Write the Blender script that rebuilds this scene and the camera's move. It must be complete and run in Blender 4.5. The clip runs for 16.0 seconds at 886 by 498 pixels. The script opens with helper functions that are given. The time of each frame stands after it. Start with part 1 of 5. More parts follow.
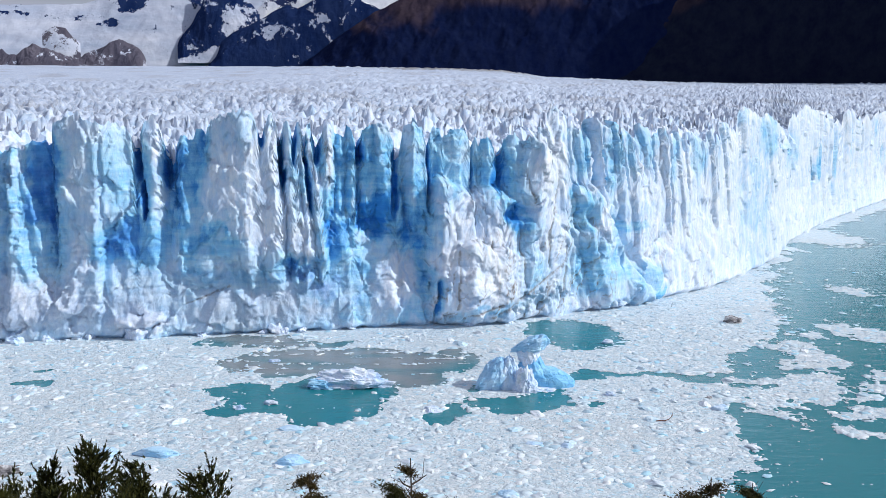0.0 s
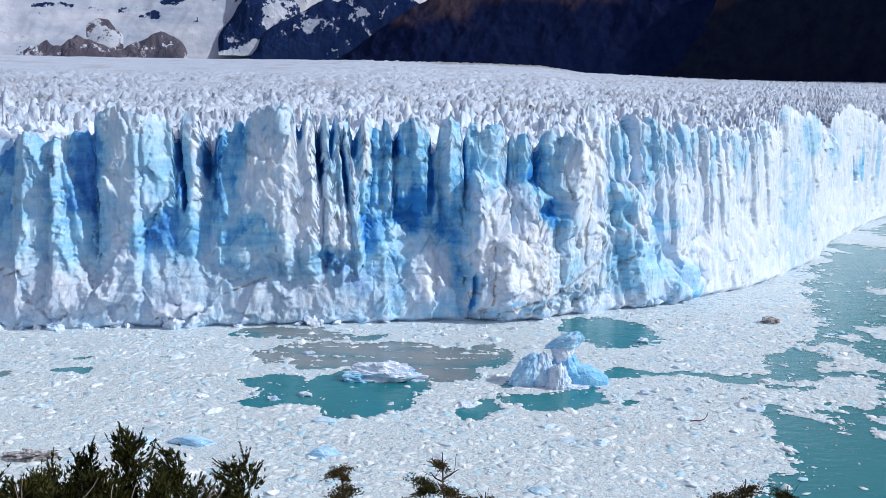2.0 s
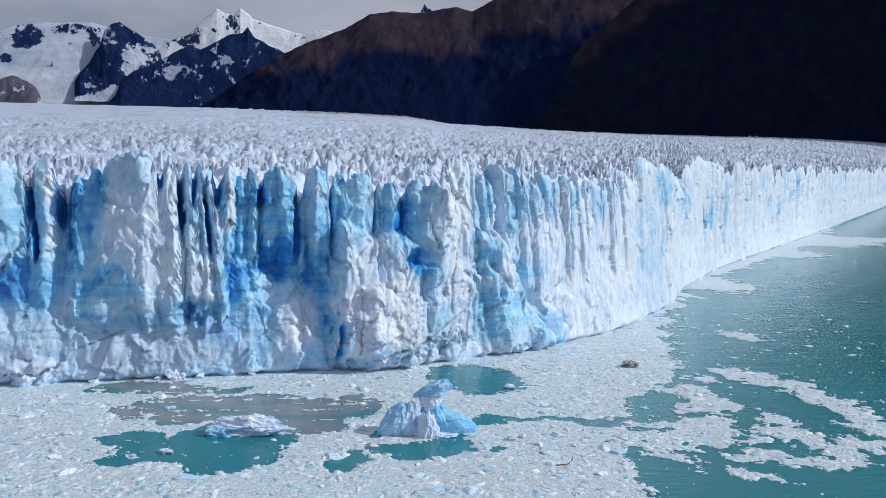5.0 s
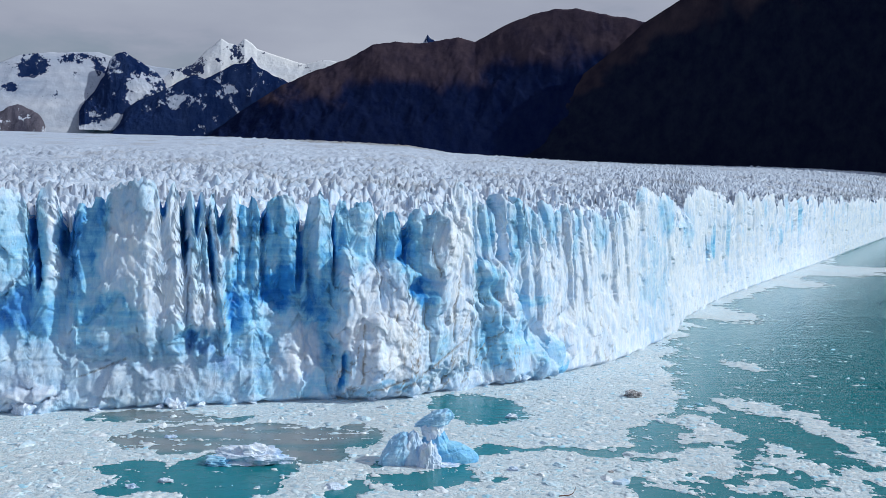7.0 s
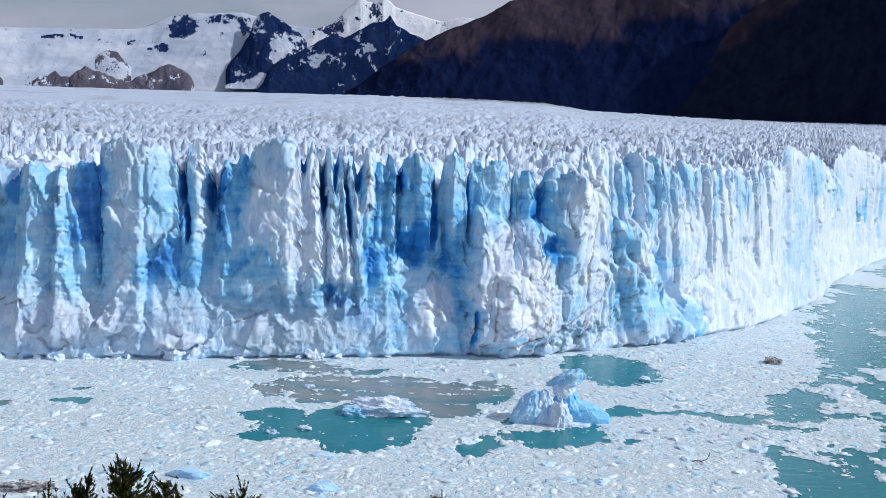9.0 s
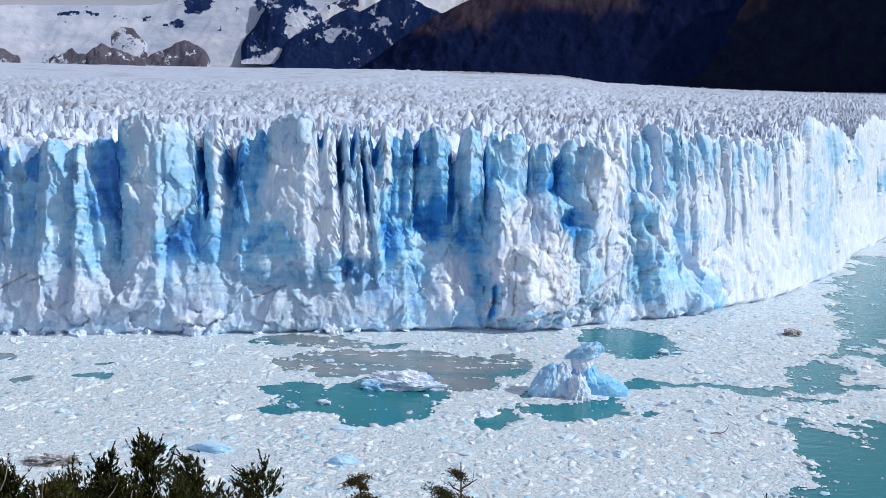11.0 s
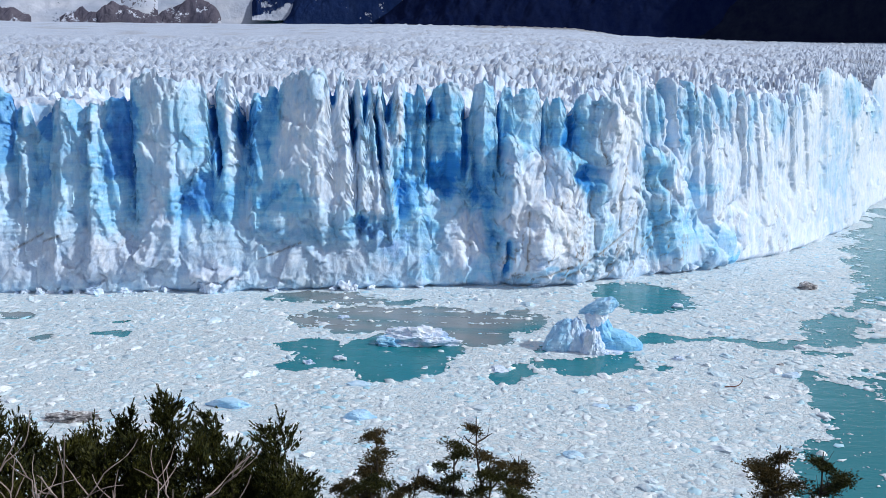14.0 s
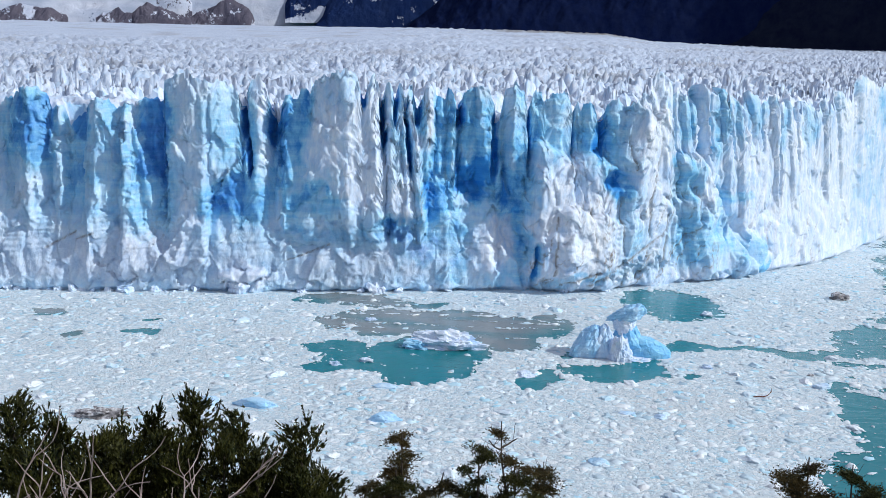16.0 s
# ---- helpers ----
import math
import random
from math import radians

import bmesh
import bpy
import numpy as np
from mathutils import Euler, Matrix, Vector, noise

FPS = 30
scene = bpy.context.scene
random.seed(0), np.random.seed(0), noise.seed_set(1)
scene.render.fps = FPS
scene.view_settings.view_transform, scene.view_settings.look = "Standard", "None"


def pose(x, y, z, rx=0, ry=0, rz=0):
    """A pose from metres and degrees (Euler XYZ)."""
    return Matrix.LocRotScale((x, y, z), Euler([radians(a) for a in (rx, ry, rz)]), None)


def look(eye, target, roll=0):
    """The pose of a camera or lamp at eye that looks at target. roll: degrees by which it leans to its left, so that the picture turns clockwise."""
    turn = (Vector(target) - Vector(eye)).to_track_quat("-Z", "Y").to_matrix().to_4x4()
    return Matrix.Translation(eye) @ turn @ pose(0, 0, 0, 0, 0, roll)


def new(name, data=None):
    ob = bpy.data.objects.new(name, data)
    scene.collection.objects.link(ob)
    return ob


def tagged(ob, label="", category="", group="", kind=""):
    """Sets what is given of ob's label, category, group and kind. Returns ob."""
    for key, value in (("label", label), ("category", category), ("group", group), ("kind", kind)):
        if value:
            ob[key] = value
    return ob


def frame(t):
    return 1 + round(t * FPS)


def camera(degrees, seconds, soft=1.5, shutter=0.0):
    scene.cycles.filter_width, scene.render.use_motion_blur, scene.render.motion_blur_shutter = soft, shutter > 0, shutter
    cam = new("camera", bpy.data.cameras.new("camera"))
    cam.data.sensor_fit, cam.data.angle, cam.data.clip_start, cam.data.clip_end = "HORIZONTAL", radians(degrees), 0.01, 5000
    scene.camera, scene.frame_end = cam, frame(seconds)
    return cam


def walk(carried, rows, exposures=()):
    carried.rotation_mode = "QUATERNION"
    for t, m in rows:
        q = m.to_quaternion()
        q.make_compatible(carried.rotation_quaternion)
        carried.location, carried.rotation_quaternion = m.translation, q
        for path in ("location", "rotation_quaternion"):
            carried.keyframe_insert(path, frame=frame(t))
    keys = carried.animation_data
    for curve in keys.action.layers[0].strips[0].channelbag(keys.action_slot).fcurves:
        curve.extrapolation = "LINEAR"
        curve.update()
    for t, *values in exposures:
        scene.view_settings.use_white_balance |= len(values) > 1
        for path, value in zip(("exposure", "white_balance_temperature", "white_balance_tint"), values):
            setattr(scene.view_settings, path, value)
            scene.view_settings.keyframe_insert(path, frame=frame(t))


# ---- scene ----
# the camera stands on a lookout and turns; angles in degrees: tilt, lean, turn
cam = camera(49.0, 16.0, 0.85)
EYE = 63.0
ROWS = [
    (0.0, 82.03, 0.00, 0.00),
    (0.5, 82.06, 0.19, 0.16),
    (1.0, 82.08, 0.77, 1.19),
    (1.5, 82.12, 0.55, 1.82),
    (2.0, 81.72, -0.63, 2.20),
    (2.5, 80.17, -1.04, 2.26),
    (3.0, 79.63, -0.46, 2.35),
    (3.5, 80.32, -0.05, 2.08),
    (4.0, 82.22, -0.15, -0.10),
    (4.5, 83.56, -0.55, -3.50),
    (5.0, 84.71, -1.09, -5.62),
    (5.2, 85.11, -1.26, -5.93),
    (7.3, 86.45, -1.21, -5.20),
    (7.5, 86.42, -1.36, -3.46),
    (8.0, 86.31, -1.50, 0.04),
    (8.5, 85.99, -1.55, 1.39),
    (9.0, 83.78, -1.44, 2.46),
    (9.2, 83.42, -1.00, 2.72),
    (11.5, 81.66, -1.06, 3.65),
    (12.0, 80.75, -1.66, 3.87),
    (12.5, 79.84, -2.57, 4.28),
    (13.0, 79.63, -2.06, 4.35),
    (13.5, 79.56, -1.51, 4.16),
    (14.0, 79.65, -0.32, 4.16),
    (14.5, 79.81, -1.05, 4.55),
    (15.0, 79.88, -0.98, 5.02),
    (15.5, 79.90, -0.97, 5.69),
    (16.0, 79.85, -0.94, 5.96),
]
walk(cam, [(t, pose(0, 0, EYE, rx, ry, rz)) for t, rx, ry, rz in ROWS],
     exposures=[(0.0, -0.14, 6150, 10), (3.5, -0.20, 6150, 10), (4.2, -0.22, 6150, 10), (5.0, -0.42, 6050, 8), (7.5, -0.32, 6000, 4), (8.5, -0.26, 6000, 4),
                (9.2, -0.20, 6000, 9), (11.5, -0.21, 6150, 10), (13.0, -0.24, 6050, 8), (16.0, -0.22, 6050, 8)])

# ---- world and sun ----
SUN_TURN, SUN_UP = 99.0, 34.0      # clockwise from the view's middle; above the horizon
world = bpy.data.worlds.new("sky")
scene.world = world
world.use_nodes = True
wn, wl = world.node_tree.nodes, world.node_tree.links
sky = wn.new("ShaderNodeTexSky")
sky.sky_type, sky.sun_disc = "NISHITA", False
sky.sun_elevation, sky.sun_rotation = radians(SUN_UP), radians(SUN_TURN)
sky_gain = wn.new("ShaderNodeVectorMath")
sky_gain.operation = "SCALE"
sky_gain.inputs[3].default_value = 0.09
wl.new(sky.outputs[0], sky_gain.inputs[0])
coord = wn.new("ShaderNodeTexCoord")
stretch = wn.new("ShaderNodeMapping")
stretch.inputs["Scale"].default_value = (1.0, 1.0, 3.2)
wl.new(coord.outputs["Generated"], stretch.inputs[0])
cloud_noise = wn.new("ShaderNodeTexNoise")
cloud_noise.inputs["Scale"].default_value, cloud_noise.inputs["Detail"].default_value = 3.4, 7.0
wl.new(stretch.outputs[0], cloud_noise.inputs["Vector"])
cloud_cover = wn.new("ShaderNodeValToRGB")
cloud_cover.color_ramp.elements[0].position, cloud_cover.color_ramp.elements[1].position = 0.28, 0.5
wl.new(cloud_noise.outputs["Fac"], cloud_cover.inputs[0])
cloud_tone = wn.new("ShaderNodeValToRGB")
cloud_tone.color_ramp.elements[0].position, cloud_tone.color_ramp.elements[1].position = 0.35, 0.68
cloud_tone.color_ramp.elements[0].color = (0.45, 0.455, 0.57, 1)
cloud_tone.color_ramp.elements[1].color = (0.62, 0.62, 0.72, 1)
wl.new(cloud_noise.outputs["Fac"], cloud_tone.inputs[0])
sky_mix = wn.new("ShaderNodeMixRGB")
wl.new(cloud_cover.outputs[0], sky_mix.inputs[0])
wl.new(sky_gain.outputs[0], sky_mix.inputs[1])
wl.new(cloud_tone.outputs[0], sky_mix.inputs[2])
wl.new(sky_mix.outputs[0], wn["Background"].inputs[0])
wn["Background"].inputs[1].default_value = 0.86

sun = new("sun", bpy.data.lights.new("sun", "SUN"))
sun.data.energy, sun.data.angle, sun.data.color = 3.8, radians(0.53), (1.0, 0.96, 0.90)
a, e = radians(SUN_TURN), radians(SUN_UP)
toward = Vector((math.sin(a) * math.cos(e), math.cos(a) * math.cos(e), math.sin(e)))
sun.matrix_world = look(toward * 3000, (0, 0, 0))


# ---- materials ----
class Mat:
    """A node material in short."""

    def __init__(self, name, rough=0.6, spec=0.5):
        self.m = bpy.data.materials.new(name)
        self.m.use_nodes = True
        self.n, self.l = self.m.node_tree.nodes, self.m.node_tree.links
        self.b = self.n["Principled BSDF"]
        self.b.inputs["Roughness"].default_value = rough
        self.b.inputs["Specular IOR Level"].default_value = spec

    def add(self, kind, **inputs):
        node = self.n.new("ShaderNode" + kind)
        for key, value in inputs.items():
            node.inputs[key.replace("_", " ")].default_value = value
        return node

    def place(self, scale=(1, 1, 1)):
        g = self.add("NewGeometry")
        m = self.add("Mapping", Scale=scale)
        self.l.new(g.outputs["Position"], m.inputs[0])
        return m.outputs[0]

    def noise(self, scale, detail=5.0, stretch=(1, 1, 1), rough=0.55):
        k = self.add("TexNoise", Scale=scale, Detail=detail, Roughness=rough)
        self.l.new(self.place(stretch), k.inputs["Vector"])
        return k.outputs["Fac"]

    def ramp(self, fac, *stops):
        k = self.n.new("ShaderNodeValToRGB")
        el = k.color_ramp.elements
        while len(el) < len(stops):
            el.new(0.5)
        for one, (p, c) in zip(el, stops):
            one.position, one.color = p, (*c, 1) if isinstance(c, tuple) else (c, c, c, 1)
        self.l.new(fac, k.inputs[0])
        return k.outputs[0]

    def mix(self, fac, a, b, mode="MIX"):
        k = self.n.new("ShaderNodeMixRGB")
        k.blend_type = mode
        for value, slot in ((fac, 0), (a, 1), (b, 2)):
            if isinstance(value, (int, float)):
                k.inputs[slot].default_value = value if slot == 0 else (value, value, value, 1)
            elif isinstance(value, tuple):
                k.inputs[slot].default_value = (*value, 1)
            else:
                self.l.new(value, k.inputs[slot])
        return k.outputs[0]

    def math(self, op, a, b=0.0, clamp=False):
        k = self.n.new("ShaderNodeMath")
        k.operation, k.use_clamp = op, clamp
        for slot, value in ((0, a), (1, b)):
            if isinstance(value, (int, float)):
                k.inputs[slot].default_value = value
            else:
                self.l.new(value, k.inputs[slot])
        return k.outputs[0]

    def attr(self, name):
        k = self.n.new("ShaderNodeAttribute")
        k.attribute_name = name
        s = self.n.new("ShaderNodeSeparateColor")
        self.l.new(k.outputs["Color"], s.inputs[0])
        return s.outputs

    def colour(self, c):
        if isinstance(c, tuple):
            self.b.inputs["Base Color"].default_value = (*c, 1)
        else:
            self.l.new(c, self.b.inputs["Base Color"])
        return self

    def cracks(self, scale, stretch, width):
        """Thin fracture lines: 0 on a line, 1 away from it."""
        co = self.place(stretch)
        wob = self.add("TexNoise", Scale=scale * 2, Detail=5.0)
        shift = self.add("VectorMath")
        shift.operation = "MULTIPLY_ADD"
        shift.inputs[1].default_value = (1.4, 1.4, 1.4)
        v = self.add("TexVoronoi", Scale=scale)
        v.feature = "DISTANCE_TO_EDGE"
        self.l.new(co, wob.inputs["Vector"])
        self.l.new(wob.outputs["Color"], shift.inputs[0])
        self.l.new(co, shift.inputs[2])
        self.l.new(shift.outputs[0], v.inputs["Vector"])
        return self.ramp(v.outputs["Distance"], (0.0, 0.0), (width, 1.0))

    def bump(self, height, distance=1.0, strength=1.0):
        k = self.add("Bump", Distance=distance, Strength=strength)
        self.l.new(height, k.inputs["Height"])
        old = self.b.inputs["Normal"].links
        if old:
            self.l.new(old[0].from_socket, k.inputs["Normal"])
        self.l.new(k.outputs[0], self.b.inputs["Normal"])
        return self


def glacier_ice(name):
    """Weathered white crust over clear blue ice; the mesh says where the crust has broken away, where grit lies, and
    where shade is put in as deeper blue or grey.
    """
    k = Mat(name, 0.5, 0.3)
    crust = k.ramp(k.noise(0.30, 9, (1, 1, 0.6), 0.62), (0.30, (0.46, 0.66, 0.91)), (0.46, (0.68, 0.79, 0.95)), (0.64, (0.86, 0.90, 0.97)))
    band = k.noise(0.45, 8, (0.12, 0.12, 1.0), 0.65)
    blue = k.ramp(band, (0.30, (0.12, 0.45, 0.80)), (0.5, (0.27, 0.62, 0.89)), (0.70, (0.52, 0.80, 0.94)))
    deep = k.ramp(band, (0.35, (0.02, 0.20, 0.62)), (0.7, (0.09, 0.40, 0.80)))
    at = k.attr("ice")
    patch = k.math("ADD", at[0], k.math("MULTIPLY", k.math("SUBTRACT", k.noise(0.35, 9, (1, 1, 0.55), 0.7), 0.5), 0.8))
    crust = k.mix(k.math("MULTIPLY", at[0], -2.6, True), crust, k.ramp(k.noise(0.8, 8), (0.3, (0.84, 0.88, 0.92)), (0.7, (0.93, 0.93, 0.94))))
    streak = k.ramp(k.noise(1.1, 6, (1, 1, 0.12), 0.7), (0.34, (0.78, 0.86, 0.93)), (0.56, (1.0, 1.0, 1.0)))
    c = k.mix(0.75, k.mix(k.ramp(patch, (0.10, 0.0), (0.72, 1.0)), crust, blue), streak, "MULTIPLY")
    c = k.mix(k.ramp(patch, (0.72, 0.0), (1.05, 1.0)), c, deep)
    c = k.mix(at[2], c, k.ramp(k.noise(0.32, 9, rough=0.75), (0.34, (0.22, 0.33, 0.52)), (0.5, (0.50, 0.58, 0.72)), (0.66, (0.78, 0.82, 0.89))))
    grit = k.math("MULTIPLY", at[1], k.ramp(k.noise(0.9, 9, (1, 1, 0.4), 0.72), (0.34, 0.0), (0.54, 1.0)))
    c = k.mix(grit, c, (0.20, 0.165, 0.135))
    k.colour(c)
    k.bump(k.noise(0.5, 9, (1, 1, 0.5), 0.70), 1.6, 0.14)
    k.bump(k.cracks(0.33, (1, 1, 0.42), 0.05), 0.4, 0.16)
    k.bump(k.noise(2.6, 6, (1, 1, 0.5), 0.65), 0.4, 0.32)
    return k.m


ICE = glacier_ice("glacier_ice")


def brash_ice(name):
    k = Mat(name, 0.55, 0.3)
    isl = k.add("NewGeometry").outputs["Random Per Island"]
    c = k.ramp(isl, (0.0, (0.35, 0.50, 0.61)), (0.22, (0.56, 0.71, 0.80)), (0.55, (0.70, 0.80, 0.86)), (0.82, (0.87, 0.91, 0.93)), (0.94, (0.42, 0.71, 0.86)))
    c = k.mix(k.ramp(k.noise(0.04, 4), (0.45, 0.0), (0.75, 0.4)), c, (0.60, 0.60, 0.60))
    k.colour(c)
    k.bump(k.noise(2.2, 7), 0.3, 0.6)
    return k.m


def slush(name):
    """Crushed ice packed together: pieces of two sizes, each of its own tone, with slush in the gaps."""
    k = Mat(name, 0.6, 0.3)
    c = k.ramp(k.noise(0.9, 9, rough=0.7), (0.34, (0.46, 0.58, 0.66)), (0.5, (0.61, 0.71, 0.77)), (0.64, (0.80, 0.86, 0.89)))
    for scale, share in ((0.75, 0.75), (1.9, 0.6)):
        co = k.place((1.0, 1.35, 1))
        wob = k.add("TexNoise", Scale=scale * 1.6, Detail=3.0)
        shift = k.add("VectorMath")
        shift.operation = "MULTIPLY_ADD"
        shift.inputs[1].default_value = (0.8 / scale, 0.8 / scale, 0)
        k.l.new(co, wob.inputs["Vector"])
        k.l.new(wob.outputs["Color"], shift.inputs[0])
        k.l.new(co, shift.inputs[2])
        cell, gap = k.add("TexVoronoi", Scale=scale), k.add("TexVoronoi", Scale=scale)
        gap.feature = "DISTANCE_TO_EDGE"
        for v in (cell, gap):
            k.l.new(shift.outputs[0], v.inputs["Vector"])
        one = k.n.new("ShaderNodeSeparateColor")
        k.l.new(cell.outputs["Color"], one.inputs[0])
        tone = k.ramp(one.outputs[0], (0.0, (0.47, 0.62, 0.72)), (0.3, (0.65, 0.77, 0.84)), (0.6, (0.79, 0.87, 0.91)), (0.86, (0.90, 0.93, 0.94)), (0.95, (0.46, 0.74, 0.88)))
        inside = k.ramp(gap.outputs["Distance"], (0.02, 0.0), (0.12, share))
        c = k.mix(k.math("MULTIPLY", inside, k.ramp(one.outputs[1], (0.35, 0.0), (0.5, 1.0))), c, tone)
        k.bump(k.math("MULTIPLY", k.ramp(gap.outputs["Distance"], (0.0, 0.0), (0.16, 1.0)), one.outputs[2]), 0.5 / scale, 0.42)
    c = k.mix(k.ramp(k.noise(0.03, 4), (0.45, 0.0), (0.72, 0.30)), c, (0.60, 0.59, 0.57))
    k.colour(c)
    k.bump(k.noise(1.6, 9, rough=0.7), 0.4, 0.6)
    return k.m


def floe_ice(name):
    k = Mat(name, 0.5, 0.35)
    r = k.add("ObjectInfo").outputs["Random"]
    c = k.ramp(r, (0.0, (0.80, 0.85, 0.90)), (0.45, (0.70, 0.80, 0.88)), (0.75, (0.50, 0.73, 0.87)), (0.95, (0.72, 0.76, 0.80)))
    c = k.mix(k.ramp(k.noise(0.8, 7), (0.4, 0.0), (0.7, 0.7)), c, (0.86, 0.89, 0.92))
    k.colour(c)
    k.bump(k.noise(1.5, 8), 0.4, 0.6)
    return k.m


BRASH, SLUSH, FLOE = brash_ice("brash_ice"), slush("slush"), floe_ice("floe_ice")


def lake_water(name):
    k = Mat(name, 0.10, 0.28)
    at = k.attr("silt")
    c = k.ramp(k.noise(0.012, 5), (0.35, (0.012, 0.175, 0.212)), (0.65, (0.022, 0.215, 0.255)))
    silt = k.math("MULTIPLY", at[0], k.ramp(k.noise(0.10, 7, (0.5, 1.3, 1)), (0.30, 0.35), (0.55, 1.0)))
    c = k.mix(silt, c, (0.23, 0.255, 0.26))
    k.colour(c)
    k.bump(k.noise(0.05, 5, (0.45, 1.3, 1)), 2.0, 0.10)
    k.bump(k.noise(0.28, 6, (0.5, 1.3, 1)), 0.5, 0.34)
    k.bump(k.noise(1.2, 5, (0.5, 1.3, 1)), 0.14, 0.5)
    return k.m


WATER = lake_water("glacial_lake_water")


def mountain_rock(name, low, high, shaded_wood_low=(0.0018, 0.0062, 0.036), shaded_wood_high=(0.007, 0.013, 0.046), snow_low=(0.34, 0.40, 0.53), snow_high=(0.58, 0.61, 0.70)):
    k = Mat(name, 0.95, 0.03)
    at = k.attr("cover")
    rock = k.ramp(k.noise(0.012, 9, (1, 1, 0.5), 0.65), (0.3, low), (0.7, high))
    # woods near black and navy: deep shade and haze put into their colour
    wood = k.ramp(k.noise(0.022, 10, (1, 1, 0.6), 0.75), (0.36, shaded_wood_low), (0.62, shaded_wood_high))
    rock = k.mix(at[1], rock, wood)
    ragged = k.math("ADD", at[0], k.math("MULTIPLY", k.math("SUBTRACT", k.noise(0.016, 10, (1, 1, 0.9), 0.75), 0.5), 5.0))
    # blue-grey bands in the snow: shading put into its colour
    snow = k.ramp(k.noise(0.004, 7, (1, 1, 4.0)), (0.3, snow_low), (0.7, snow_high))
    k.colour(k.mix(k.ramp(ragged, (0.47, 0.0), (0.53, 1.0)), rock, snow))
    k.bump(k.noise(0.02, 9, rough=0.65), 20.0, 0.35)
    return k.m


# dim snow and navy rock: cloud shade and haze put into the colours
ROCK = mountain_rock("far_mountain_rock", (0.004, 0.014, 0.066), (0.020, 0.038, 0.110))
# brighter copy of the snow: sunlight put into one peak's colour
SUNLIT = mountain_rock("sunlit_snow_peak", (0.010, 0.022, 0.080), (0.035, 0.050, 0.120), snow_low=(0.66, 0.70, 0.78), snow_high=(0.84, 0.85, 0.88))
OUTCROP = mountain_rock("outcrop_rock", (0.055, 0.055, 0.085), (0.13, 0.12, 0.15))
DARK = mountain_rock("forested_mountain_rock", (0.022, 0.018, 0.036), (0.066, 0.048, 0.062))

# the spur's woods: deep shade put into near-black tones
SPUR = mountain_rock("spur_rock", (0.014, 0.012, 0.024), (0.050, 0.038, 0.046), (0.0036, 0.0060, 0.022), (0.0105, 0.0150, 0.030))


# ---- noise on arrays ----
def hashed(ix, iy, iz=0, k=0):
    h = (ix.astype(np.int64) * 374761393 + iy.astype(np.int64) * 668265263 + np.int64(iz) * 2147483647 + k * 1274126177) & 0xFFFFFFFF
    h = ((h ^ (h >> 13)) * 1274126177) & 0xFFFFFFFF
    h = ((h ^ (h >> 16)) * 2246822519) & 0xFFFFFFFF
    return ((h ^ (h >> 15)) & 0xFFFFFF) / float(0xFFFFFF)


def vnoise(x, y, k=0):
    """Smooth noise from -1 to 1."""
    ix, iy = np.floor(x), np.floor(y)
    u, v = x - ix, y - iy

    def g(i, j):
        t = hashed(ix + i, iy + j, 0, k) * 2 * np.pi
        return np.cos(t) * (u - i) + np.sin(t) * (v - j)
    su, sv = u * u * u * (u * (u * 6 - 15) + 10), v * v * v * (v * (v * 6 - 15) + 10)
    return 1.5 * ((g(0, 0) * (1 - su) + g(1, 0) * su) * (1 - sv) + (g(0, 1) * (1 - su) + g(1, 1) * su) * sv)


def fbm(x, y, octaves=4, k=0, gain=0.5):
    s, amp = 0, 1.0
    for o in range(octaves):
        s = s + amp * vnoise(x * 2.03 ** o + 17.3 * o, y * 2.03 ** o - 9.1 * o, k + o)
        amp *= gain
    return s


def ridged(x, y, octaves=4, k=0):
    s, amp = 0, 1.0
    for o in range(octaves):
        s = s + amp * (1 - 2 * np.abs(vnoise(x * 2.1 ** o + 5.7 * o, y * 2.1 ** o + 3.3 * o, k + o)))
        amp *= 0.5
    return s


def facets(x, y, tilt=1.0, k=0, level=1.0):
    """Broken faces: cells, each with a level and a slope of its own."""
    ix, iy = np.floor(x), np.floor(y)
    best, out = np.full(x.shape, 1e9), np.zeros(x.shape)
    for i in (-1, 0, 1):
        for j in (-1, 0, 1):
            cx, cy = ix + i, iy + j
            px, py = cx + hashed(cx, cy, 0, k), cy + hashed(cx, cy, 0, k + 1)
            d = (x - px) ** 2 + (y - py) ** 2
            v = level * (hashed(cx, cy, 0, k + 2) - 0.5) + tilt * ((hashed(cx, cy, 0, k + 3) - 0.5) * (x - px) + (hashed(cx, cy, 0, k + 4) - 0.5) * (y - py))
            near = d < best
            best, out = np.where(near, d, best), np.where(near, v, out)
    return out


def spires(x, y, slope=1.1, k=0):
    """Leaning pointed blocks, each of its own height: the upper envelope of many skewed pyramids."""
    ix, iy = np.floor(x), np.floor(y)
    out = np.full(x.shape, -9.0)
    for i in (-1, 0, 1):
        for j in (-1, 0, 1):
            cx, cy = ix + i, iy + j
            u, v = x - cx - 0.1 - 0.8 * hashed(cx, cy, 0, k), y - cy - 0.1 - 0.8 * hashed(cx, cy, 0, k + 1)
            t = hashed(cx, cy, 0, k + 5) * 1.6 - 0.8
            u, v = u * np.cos(t) - v * np.sin(t), u * np.sin(t) + v * np.cos(t)
            lean = 0.8 * (hashed(cx, cy, 0, k + 3) - 0.5)
            p = 0.25 + 0.75 * hashed(cx, cy, 0, k + 2) - slope * np.maximum(np.abs(u) * 0.9 + lean * u, np.abs(v) * 1.15 + 0.30 * np.abs(u))
            out = np.maximum(out, p)
    return out


def smooth(x, a, b):
    t = np.clip((x - a) / (b - a), 0, 1)
    return t * t * (3 - 2 * t)


